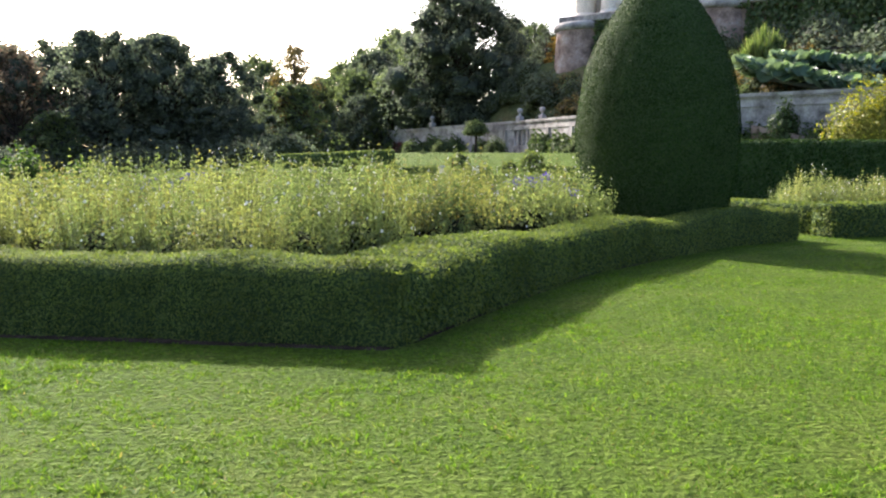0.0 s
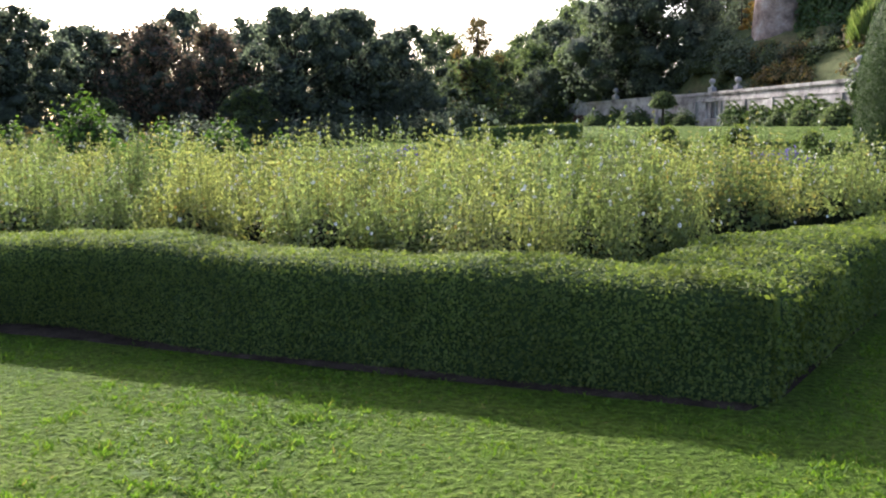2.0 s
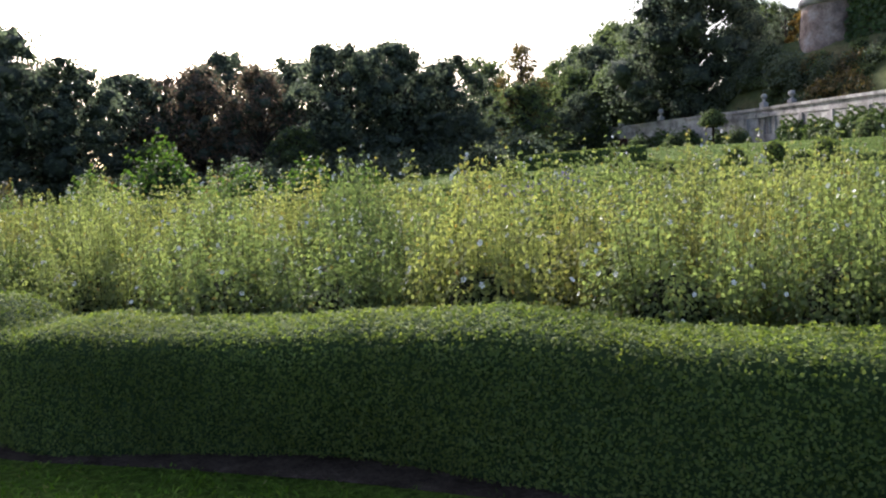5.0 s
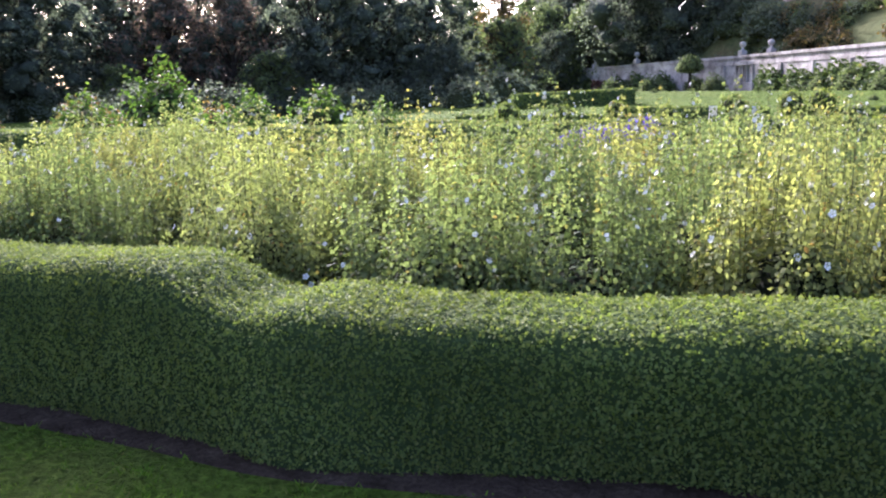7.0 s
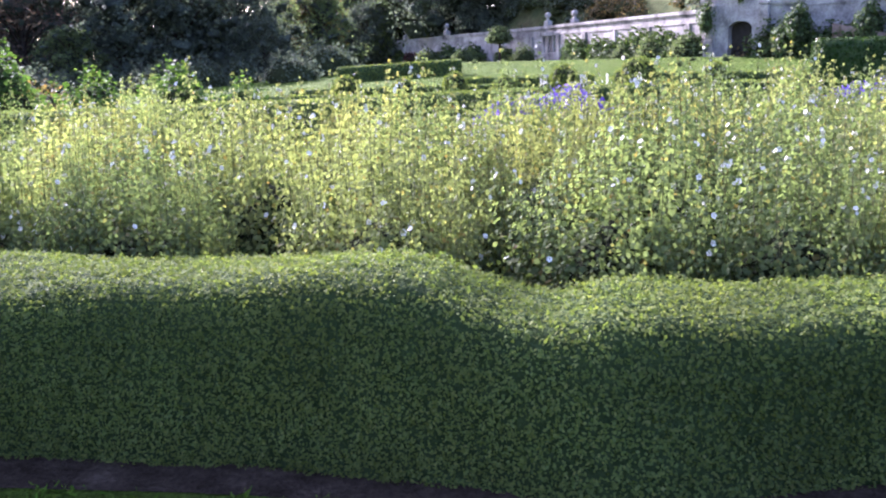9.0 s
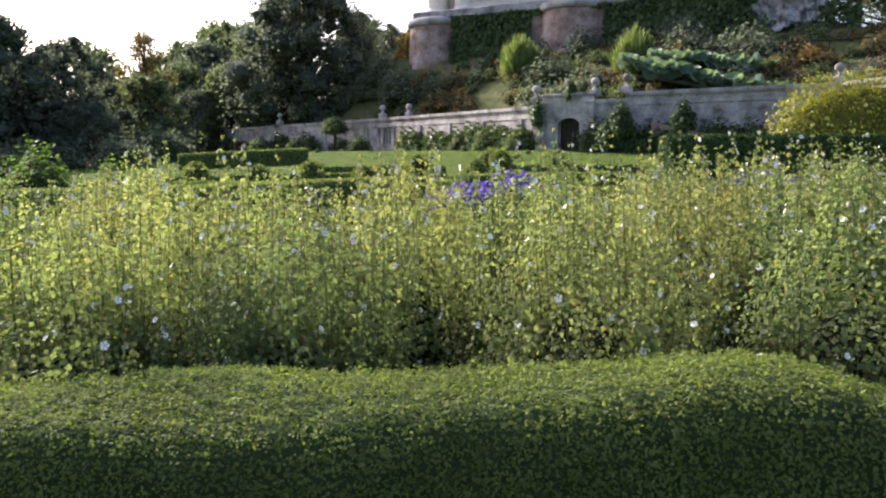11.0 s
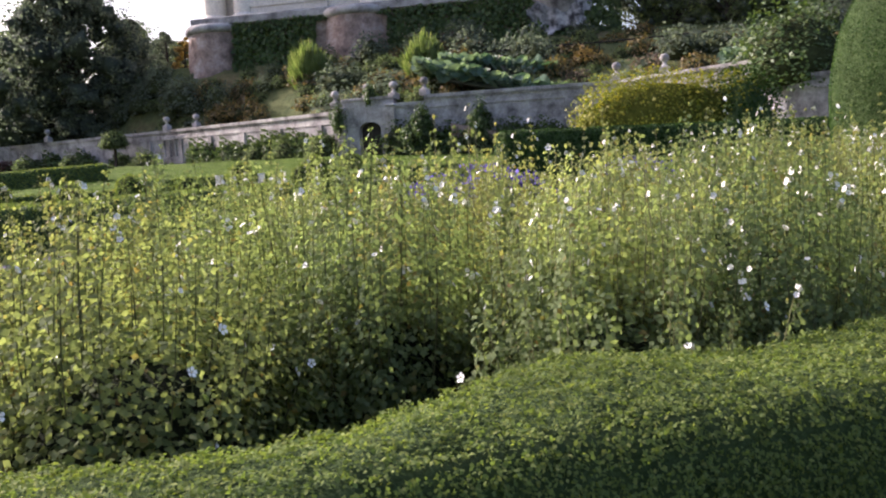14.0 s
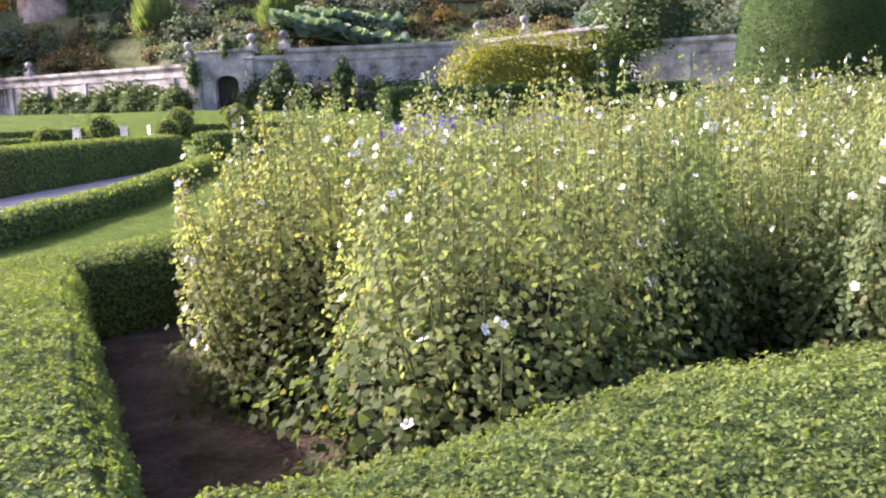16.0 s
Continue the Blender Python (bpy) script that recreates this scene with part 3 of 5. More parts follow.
while y < 17.5:
    x = -13.6 + (0.56 if row % 2 else 0)
    while x < 4:
        px, py = x + prng.uniform(-0.24, 0.24), y + prng.uniform(-0.2, 0.2)
        lead = py - along(FRONT, px) - float(np.interp(px, [-13.2, -12.5, -11.5, -9.5, -9.0], [0.84, 0.98, 1.05, 1.15, 1.2]))
        right = along(SIDE, py, 1) - 1.6
        if lead > 0 and px < right and py < bed_back(px) - 0.35 and px > -12.95 and math.hypot(px - 2.82, py - 17.68) > 2.3:
            spots.append((px, py, lead))
        x += 1.16
    y += 0.78
    row += 1
spots += [(-13.62, 8.85, 0.2), (-13.54, 10.3, 0.3), (-13.0, 9.55, 0.6), (-12.3, 11.2, 0.9), (-12.95, 11.3, 0.9)]
placed = set()
for i, (px, py, lead) in enumerate(spots):
    which = i % 4 if px < -11.6 or px < -9.3 and lead < 1.2 else 4 + i % 4 if lead < 2.0 else 8 + i % 3
    tallness = float(np.interp(px, [-14, -12, -8.5, -6.5], [1.04, 1.05, 1.06, 1.10])) + 0.035 * math.sin(px * 1.3 + py) + 0.016 * max(0, min(4, lead))
    m = pose(px, py, 0.06, prng.uniform(-4, 4), prng.uniform(-4, 4), prng.uniform(-60, 60)) @ Matrix.Diagonal((prng.uniform(0.9, 1.12), prng.uniform(0.9, 1.12), tallness * prng.uniform(0.92, 1.04), 1))
    if which in placed:
        copy_thing(kinds[which], m)
    else:
        placed.add(which)
        kinds[which].matrix_basis = m
for k in range(len(kinds)):
    if k not in placed:
        kinds[k].matrix_basis = pose(-6.0 + 0.9 * k, 13.0, 0.06)


# ---- lawn blades near the path ----
def on_lawn(x, y):
    if x < -1.32:
        return y < along(FRONT, x) - 0.16 if x > -15.9 else y < 7
    return x > along(SIDE, y, 1) + 0.18 if 6.14 < y < 17.9 else True


gx, gy = [], []
for x0, x1, y0, y1, dens in ((-13.5, -1, 0.8, 7.2, 340), (-1, 4, 0.8, 9, 340), (4, 8, 3, 9, 220), (-0.5, 9, 9, 14, 190), (1.5, 12, 14, 19, 110)):
    n = int((x1 - x0) * (y1 - y0) * dens)
    X, Y = rng.uniform(x0, x1, n), rng.uniform(y0, y1, n)
    for a, b in zip(X, Y):
        if on_lawn(a, b):
            gx.append(a)
            gy.append(b)
gx, gy = np.array(gx), np.array(gy)
nb = 5
bx, by = np.repeat(gx, nb) + rng.normal(0, 0.022, len(gx) * nb), np.repeat(gy, nb) + rng.normal(0, 0.022, len(gx) * nb)
clump = np.array([0.75 + 0.5 * noise.noise(Vector((a * 2.0, b * 3.5, 0))) + 1.15 * noise.noise(Vector((a * 8, b * 14, 3))) for a, b in zip(gx, gy)])
hgt = np.repeat(np.clip(clump, 0.12, 1.6), nb) * rng.uniform(0.012, 0.030, len(bx))
ang = rng.uniform(0, 2 * math.pi, len(bx))
wd = rng.uniform(0.004, 0.008, len(bx))
lean = rng.normal(0, 0.022, (len(bx), 2))
bz = np.array([0.015 * max(0, b - 14) + 0.0 for b in by]) - 0.004
side = np.stack([np.cos(ang) * wd, np.sin(ang) * wd, np.zeros(len(bx))], 1)
foot = np.stack([bx, by, bz], 1)
tip = foot + np.stack([lean[:, 0], lean[:, 1], hgt], 1)
tagged(new("grass", quads("grass", np.stack([foot - side, foot + side, tip + side * 0.35, tip - side * 0.35], 1), BLADE)), "short sunlit lawn grass in uneven tufts", "grass", kind="stuff")


# ---- foliage masses ----
def blob_points(r, n, radii, hollow=0.75, rough=0.25, seed=0.0, flat_foot=True):
    """Points near the skin of a lumpy rounded mass, and the way out of it."""
    d = unit(r.normal(0, 1, (n, 3)))
    if flat_foot:
        d[:, 2] = np.abs(d[:, 2]) * np.where(r.uniform(0, 1, n) < 0.85, 1, -0.3)
    k = np.array([1 + rough * noise.noise(Vector(v * 2.4) + Vector((seed, 0, 0))) + rough * 0.6 * noise.noise(Vector(v * 6) + Vector((0, seed, 0))) for v in d])
    s = r.uniform(hollow, 1.0, n) ** 0.5
    return d * (k * s)[:, None] * np.array(radii), d


def shrub_mesh(seed, radii, n, leaf, mat, rough=0.3, upright=False):
    r = np.random.default_rng(seed)
    p, d = blob_points(r, n, radii, 0.45, rough, seed * 1.7)
    p[:, 2] += radii[2] * 0.05
    face = d + np.array([0, 0, 0.3])
    if upright:
        u = unit(d + np.array([0, 0, 1.6]))
        w = unit(np.cross(u, r.normal(0, 1, (n, 3)))) * leaf * 0.07
        s = (leaf * r.uniform(0.6, 1.4, n))[:, None]
        return quads("foliage", np.stack([p - u * s * 0.5 - w, p - u * s * 0.5 + w, p + u * s * 0.5 + w * 0.2, p + u * s * 0.5 - w * 0.2], 1), mat)
    return quads("foliage", leaves_at(p, face, leaf, 0.7, 0.7), mat)


def shrub(name, label, radii, leaf, mat, n, seed, group="", rough=0.3, upright=False):
    top = thing(name, label, "shrub", group)
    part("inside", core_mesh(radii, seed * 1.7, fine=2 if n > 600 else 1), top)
    part("foliage", shrub_mesh(seed, radii, n, leaf, mat, rough, upright), top, kind="stuff")
    return top


def put(ob, x, y, turn=0.0, scale=1.0, z=None, tall=1.0):
    ob.matrix_basis = pose(x, y, land(x, y) - 0.05 if z is None else z, 0, 0, turn) @ Matrix.Diagonal((scale, scale, scale * tall, 1))
    return ob


def put_copy(ob, x, y, turn=0.0, scale=1.0, z=None, tall=1.0, label=""):
    c = copy_thing(ob, pose(x, y, land(x, y) - 0.05 if z is None else z, 0, 0, turn) @ Matrix.Diagonal((scale, scale, scale * tall, 1)))
    return tagged(c, label)


# the great yew, clipped to an egg
def yew_topiary():
    top = thing("yew_topiary", "tall dark yew clipped to a pointed egg, behind the box hedge", "topiary", at=pose(2.82, 17.68, land(2.82, 17.68)))
    prof = [(1.15, 0.0), (1.36, 0.35), (1.50, 0.75), (1.62, 1.3), (1.69, 1.9), (1.70, 2.4), (1.65, 2.95), (1.52, 3.6), (1.30, 4.15), (1.05, 4.6), (0.72, 5.1), (0.45, 5.55), (0.22, 5.95), (0.03, 6.2)]
    part("body", lathe("body", [(r * 0.975, z) for r, z in prof], CORE, 40), top)
    rr, zz = np.array(prof).T
    n = 56000
    z = rng.uniform(0, 6.2, n * 2)
    r = np.interp(z, zz, rr)
    keep = rng.uniform(0, 1.72, n * 2) < r
    z, r = z[keep][:n], r[keep][:n]
    a = rng.uniform(0, 2 * math.pi, len(z))
    lump = np.array([0.03 * noise.noise(Vector((math.cos(t) * 2.2, math.sin(t) * 2.2, h * 1.1))) for t, h in zip(a, z)])
    p = np.stack([np.cos(a) * (r + lump), np.sin(a) * (r + lump), z], 1)
    nz = np.interp(z, [0, 1.9, 2.5, 4.1, 6.2], [-0.35, -0.05, 0.1, 0.5, 0.7])
    face = np.stack([np.cos(a), np.sin(a), nz], 1)
    part("needles", quads("needles", leaves_at(p, face, 0.046, 0.45, 0.5), YEW), top, kind="stuff")


yew_topiary()

# the next bed beyond the yew
hedge("box_hedge", "low clipped box hedge round the farther bed", [(6.9, 18.6), (9.5, 19.4), (14, 20.6), (20, 22)], 0.7, 0.72, 500, 0.075, step=0.4)
hedge("box_hedge", "low clipped box hedge round the farther bed", [(6.9, 19.35), (5.6, 21.2), (4.6, 23.0)], 0.7, 0.66, 500, 0.075, side=-1, step=0.4)
for i in range(15):
    px, py = 7.4 + (i % 6) * 1.25 + prng.uniform(-0.3, 0.3), 21.2 + (i // 6) * 1.0 + (i % 6) * 0.32
    tagged(copy_thing(kinds[8 + i % 3], pose(px, py, land(px, py), 0, 0, prng.uniform(-60, 60)) @ Matrix.Diagonal((1.15, 1.15, prng.uniform(0.9, 1.05), 1))), group="mallows in the farther bed")

# tall dark hedge, and the golden yew loaf behind it
hedge("yew_hedge", "tall dark clipped yew hedge with a flat top", [(5.35, 39.5), (14, 38.6), (24.5, 37.6)], 1.3, 2.55, 190, 0.13, mat=YEW, step=0.6, wob=0.04)
hedge("yew_hedge", "tall dark clipped yew hedge beside the terrace", [(26.5, 44.5), (40, 39)], 1.3, 2.3, 120, 0.16, mat=YEW, step=0.8, wob=0.04)


def squared(me, radii, power):
    """Fills an ellipsoid out towards a box with rounded edges."""
    for v in me.vertices:
        q = [abs(c) / r for c, r in zip(v.co, radii)]
        n2, np_ = math.sqrt(sum(c * c for c in q)), sum(c ** power for c in q) ** (1 / power)
        v.co *= n2 / max(np_, 1e-6)
    return me


loaf = thing("golden_yew_topiary", "long rounded golden yew clipped like a loaf", "topiary", at=pose(26.0, 53.9, land(26, 53.9), 0, 0, -34))
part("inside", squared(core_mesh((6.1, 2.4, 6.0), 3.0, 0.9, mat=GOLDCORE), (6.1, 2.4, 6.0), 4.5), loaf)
part("foliage", squared(shrub_mesh(31, (6.3, 2.5, 6.2), 15000, 0.17, GOLD, 0.14), (6.3, 2.5, 6.2), 4.5), loaf, kind="stuff")
# the loaf's end away from the sun, added as a dome in dark foliage colour
dome = thing("yew_dome", "dark rounded dome standing for the golden yew's unlit end", "topiary", at=pose(30.5, 51.0, land(30.5, 51)))
part("inside", squared(core_mesh((2.5, 2.5, 6.3), 4.0, 0.9, mat=CORE), (2.5, 2.5, 6.3), 3.2), dome)
part("foliage", squared(shrub_mesh(32, (2.6, 2.6, 6.6), 6200, 0.2, YEW, 0.08), (2.6, 2.6, 6.6), 3.2), dome, kind="stuff")

# ---- parterre: low hedges, clipped balls, gravel walk, violet drifts ----
PARTERRE = "low hedges of the parterre"
for lab, ln, w, h, sd in (
    ("dark clipped parterre hedge with a sunlit flat top", [(-28, 14.0), (-12.6, 26.1), (-6.0, 34.2)], 1.2, 1.0, 1),
    ("low narrow parterre hedge beside the gravel walk", [(-20, 12.6), (-13.8, 18.2), (-11.0, 22.2), (-6.6, 30.2), (-5.2, 33.5)], 0.45, 0.36, 1),
    ("short block of clipped parterre hedge", [(-4.0, 36.8), (3.6, 39.9)], 1.0, 0.98, 1),
    ("far low parterre hedge on the lawn", [(-19, 53.6), (-6.4, 53.1)], 0.8, 0.62, 1),
    ("far low parterre hedge on the lawn", [(-9, 57.3), (-1, 57.8)], 0.8, 0.7, 1),
    ("far low parterre hedge on the lawn", [(1.6, 58.0), (12, 57.0)], 0.8, 0.7, 1),
    ("far low parterre hedge on the lawn", [(-24, 47.0), (-14, 47.6)], 0.8, 0.6, 1),
    ("dark hedge before the terrace wall", [(-18.5, 69.5), (-9.2, 70.0)], 1.2, 1.1, 1),
):
    far = ln[0][1] > 34
    hedge("parterre_hedge", lab, ln, w, h, 130 if far else 480, 0.16 if far else 0.07, side=sd, group=PARTERRE, step=0.5 if far else 0.3, back=0.3)
walk_me = [(-24, 11.5), (-14.2, 19.4), (-11.6, 23.2), (-6.9, 31.4), (-5.2, 35.0)]
wv, wf = [], []
for i, (a, b) in enumerate(resample(walk_me, 0.6)):
    for k, o in enumerate((0.0, 1.2, 2.4)):
        xx, yy = a - 0.80 * o, b + 0.55 * o
        wv.append((xx, yy, land(xx, yy) + 0.035))
for i in range(len(wv) // 3 - 1):
    wf += [(i * 3, i * 3 + 3, i * 3 + 4, i * 3 + 1), (i * 3 + 1, i * 3 + 4, i * 3 + 5, i * 3 + 2)]
tagged(new("gravel_path", mesh_from("gravel_path", wv, wf, [GRAVEL], True)), "pale gravel walk between clipped hedges", "path", kind="structure")


def clipped_ball(label, seed, stem=0.55):
    top = thing("clipped_ball", label, "topiary", "clipped box balls on the lawn")
    verts, faces = [], []
    tube_into(verts, faces, [(0, 0, -0.05), (0, 0, stem - 0.2)], [0.06, 0.05], 6)
    part("trunk", mesh_from("trunk", verts, faces, [BARK]), top)
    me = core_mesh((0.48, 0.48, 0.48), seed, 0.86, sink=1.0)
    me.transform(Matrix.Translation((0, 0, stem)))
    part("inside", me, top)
    r = np.random.default_rng(seed)
    p, d = blob_points(r, 900, (0.5, 0.5, 0.5), 0.8, 0.1, seed, False)
    part("foliage", quads("foliage", leaves_at(p + np.array([0, 0, stem]), d, 0.085, 0.7, 0.7), BOX), top, kind="stuff")
    return top


ball = put(clipped_ball("dark box ball clipped on the lawn", 41), 0.2, 54.5, scale=1.35)
for px, py, sc in ((-3.2, 55.0, 1.2), (1.7, 57.0, 1.3), (-9.5, 52.0, 1.1), (-12.3, 51.0, 1.0), (5.8, 56.0, 1.1), (-15.5, 51.5, 1.1), (-6.8, 50.5, 1.0)):
    put_copy(ball, px, py, prng.uniform(0, 90), sc)
put(clipped_ball("dark box ball on a bare stem above a hedge", 43, 1.6), -2.3, 38.6, scale=1.0)
small = shrub("low_shrub", "small rounded shrub in the lawn before the terrace", (0.75, 0.75, 0.85), 0.17, GREENS["mid"], 500, 42, "small shrubs before the terrace")
put(small, 13.2, 79.0, scale=0.7)
for k, (px, py) in enumerate(((10.8, 80.5), (6.2, 87.0), (19.6, 73.5), (23.5, 70.6), (2.6, 94.5), (-0.8, 99.0), (-4.5, 105), (27.5, 68), (8.0, 74), (-8, 84))):
    put_copy(small, px, py, 40 * k, prng.uniform(0.55, 0.85))


def violet_drift(label, n, radii, seed):
    top = thing("violet_flowers", label, "flowers")
    r = np.random.default_rng(seed)
    p = np.stack([r.uniform(-1, 1, n) * radii[0], r.uniform(-1, 1, n) * radii[1], np.zeros(n)], 1)
    p = p[(p[:, 0] / radii[0]) ** 2 + (p[:, 1] / radii[1]) ** 2 < 1]
    p[:, 2] = radii[2] * (0.75 + 0.25 * np.array([noise.noise(Vector(q) * 1.6) for q in p])) * (1 - 0.35 * ((p[:, 0] / radii[0]) ** 2)) + r.normal(0, 0.05, len(p))
    part("petals", quads("petals", leaves_at(p, np.repeat([[0, -0.4, 0.8]], len(p), 0), 0.09, 0.9, 0.8), BLUE), top, kind="stuff")
    q = p.copy()
    q[:, 2] *= r.uniform(0.05, 0.9, len(q))
    part("leaves", quads("leaves", leaves_at(q, np.repeat([[0, -0.5, 0.5]], len(q), 0), 0.12, 0.8, 0.4), GREENS["mid"]), top, kind="stuff")
    return top


put(violet_drift("drift of violet-blue flowers behind the mallow bed", 3200, (1.5, 0.8, 1.62), 51), -7.5, 17.6)
put(violet_drift("drift of violet-blue flowers before the tall hedge", 2600, (1.5, 0.8, 1.5), 52), 0.6, 24.0)
hedge("parterre_hedge", "dark clipped parterre hedge behind the violet flowers", [(-6.4, 24.3), (-1, 25.4)], 0.7, 0.5, 420, 0.075, group=PARTERRE, step=0.4)
sb = [(-1.0, 24.4), (6.0, 25.2), (7.0, 28.0), (-1.0, 27.5)]
tagged(new("bare_bed_soil", mesh_from("bare_bed_soil", [(a, b, land(a, b) + 0.06) for a, b in sb], [(0, 1, 2, 3)], [SOIL])), "reddish bare soil of a farther bed", "soil", kind="structure")


def garden_chair():
    top = thing("garden_chair", "white painted garden chair on the parterre lawn", "chair", "white garden chairs")
    bm = bmesh.new()
    for k in range(5):
        box_into(bm, (-0.24, -0.22 + k * 0.09, 0.43), (0.24, -0.15 + k * 0.09, 0.46))
    part("seat", done(bm, "seat", PAINT), top)
    bm = bmesh.new()
    for k in range(6):
        box_into(bm, (-0.22 + k * 0.08, 0.22, 0.46), (-0.18 + k * 0.08, 0.25, 0.92))
    box_into(bm, (-0.25, 0.21, 0.88), (0.25, 0.26, 0.95))
    part("backrest", done(bm, "backrest", PAINT), top)
    leg = block("leg", (-0.025, -0.025, 0), (0.025, 0.025, 0.45), PAINT, 0.005)
    for a, b in ((-0.22, -0.2), (0.22, -0.2), (-0.22, 0.22), (0.22, 0.22)):
        o = part("leg", leg, top)
        o.location = (a, b, 0)
    return top


chair = put(garden_chair(), -4.2, 55.6, 20, z=land(-4.2, 55.6))
for px, py, t in ((-2.9, 55.4, -60), (-2.1, 55.3, 200), (-0.4, 55.2, 90)):
    put_copy(chair, px, py, t, z=land(px, py))

# shrubs at the garden's open side
sh = put(shrub("broad_leaved_shrub", "fresh green rounded shrub standing above the hedges", (1.35, 1.3, 2.7), 0.17, GREENS["bright"], 2600, 61, rough=0.35), -21.6, 26.8)
for px, py, s, tl, lab in ((-19.4, 28.0, 0.95, 0.72, "fresh green spreading shrub among lower shrubs"), (-17.3, 28.6, 1.0, 0.72, "fresh green spreading shrub among lower shrubs"), (-23.6, 25.6, 0.85, 0.8, "fresh green spreading shrub among lower shrubs"), (-15.6, 29.4, 0.75, 0.75, "fresh green spreading shrub among lower shrubs"), (-27.5, 24.5, 1.0, 0.75, "fresh green spreading shrub among lower shrubs"), (-31, 25.5, 1.1, 0.7, "fresh green spreading shrub among lower shrubs")):
    put_copy(sh, px, py, px * 37, s, tall=tl, label=lab)
br = put(shrub("rusty_shrub", "low rusty brown shrub fading in autumn", (1.5, 1.3, 1.6), 0.16, GREENS["brown"], 1500, 62), -24.0, 34.0)
for px, py, s in ((-29, 33, 1.1), (-36, 34, 1.3)):
    put_copy(br, px, py, px * 31, s)


# ---- trees ----
def tree_meshes(seed, height, spread, mat, foot=0.18, n=5200, leaf=0.42, clumps=34):
    """Trunk, limbs and a crown of many leaf clumps with an uneven outline."""
    r = np.random.default_rng(seed)
    tv, tf = [], []
    h0 = height * foot
    tube_into(tv, tf, [(0, 0, -0.4), (0.05, 0, h0), (0.2, 0.1, height * 0.5), (0.1, 0.2, height * 0.85)], [height * 0.032, height * 0.024, height * 0.015, height * 0.004], 7)
    lv, lf = [], []
    cents = []
    for k in range(clumps):
        z = h0 + (height - h0) * (0.06 + 0.90 * (k + r.uniform(0, 1)) / clumps)
        u = (z - h0) / (height - h0)
        wide = spread * (0.55 + 0.45 * math.sin(math.pi * min(1, u * 0.85 + 0.2))) * math.sqrt(max(0.05, 1 - max(0, u - 0.45) ** 2 / 0.32))
        a = k * 2.4 + r.normal(0, 0.4)
        q = wide * math.sqrt(r.uniform(0.05, 1))
        c = np.array([math.cos(a) * q, math.sin(a) * q, z])
        cents.append((c, spread * r.uniform(0.24, 0.40) * (1 - 0.35 * u)))
        if k % 2 == 0:
            tube_into(lv, lf, [(0.05, 0.02, max(h0 * 0.8, z * 0.62)), tuple(c * np.array([0.5, 0.5, 0.84]) + np.array([0, 0, 0.03 * height])), tuple(c)], [height * 0.009, height * 0.006, height * 0.002], 4)
    pts, fac = [], []
    per = n // len(cents)
    for c, rad in cents:
        p, d = blob_points(r, per, (rad, rad, rad * 0.72), 0.2, 0.6, r.uniform(0, 50), False)
        pts.append(c + p * r.uniform(0.8, 1.32, (per, 1)))
        fac.append(d + np.array([0, 0, 0.4]))
    # added lumps fill each clump, shade between the leaves painted as a darker tone
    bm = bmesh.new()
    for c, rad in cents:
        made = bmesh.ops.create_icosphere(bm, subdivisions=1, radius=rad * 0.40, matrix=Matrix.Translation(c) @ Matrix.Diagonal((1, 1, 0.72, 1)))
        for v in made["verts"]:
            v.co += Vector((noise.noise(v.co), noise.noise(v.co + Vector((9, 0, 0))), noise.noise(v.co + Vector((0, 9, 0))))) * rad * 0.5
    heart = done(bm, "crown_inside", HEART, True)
    lm = quads("crown", leaves_at(np.concatenate(pts), np.concatenate(fac), leaf, 0.8, 0.75), mat)
    return mesh_from("trunk", tv, tf, [BARK], True), mesh_from("limbs", lv, lf, [BARK], True), lm, heart


def tree(label, seed, height, spread, mat, group="", dense=True, **kw):
    top = thing("tree", label, "tree", group)
    a, b, c, d = tree_meshes(seed, height, spread, mat, **kw)
    if dense:
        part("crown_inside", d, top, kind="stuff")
    part("trunk", a, top)
    part("branchwork", b, top)
    part("crown", c, top, kind="stuff")
    return top


def polar(az, d, cx=-3.4, cy=2.0):
    return cx + math.sin(radians(az)) * d, cy + math.cos(radians(az)) * d


BELT = "tree belt beyond the garden"
dark_a = tree("dark broad deciduous tree against a bright sky", 71, 15.5, 7.6, GREENS["dark"], BELT, foot=0.04, n=9600, leaf=0.36, clumps=96)
dark_b = tree("dark broad deciduous tree against a bright sky", 72, 15.0, 7.0, GREENS["dark"], BELT, foot=0.04, n=9000, leaf=0.36, clumps=90)
rust_a = tree("tree turning rusty red in autumn, in the belt", 73, 14.0, 6.0, GREENS["rust"], BELT, foot=0.05, n=8000, leaf=0.34, clumps=84)
mid_a = tree("mid-green woodland tree on the slope", 74, 15.0, 6.2, GREENS["mid"], BELT, foot=0.03, n=6600, leaf=0.44, clumps=76)
thin_a = tree("slender sparse tree with a feathery top", 75, 15.5, 3.6, GREENS["brown"], BELT, dense=False, foot=0.10, n=5200, leaf=0.30, clumps=60)
for src, az, d, s, tl in ((dark_a, -44.5, 92, 1.08, 1.0), (dark_b, -20.5, 98, 1.03, 1.0), (rust_a, -33.0, 100, 1.0, 1.0), (mid_a, -11.4, 168, 1.1, 1.0), (thin_a, -12.2, 108, 1.0, 0.98)):
    px, py = polar(az, d)
    put(src, px, py, az * 13, s, tall=tl)
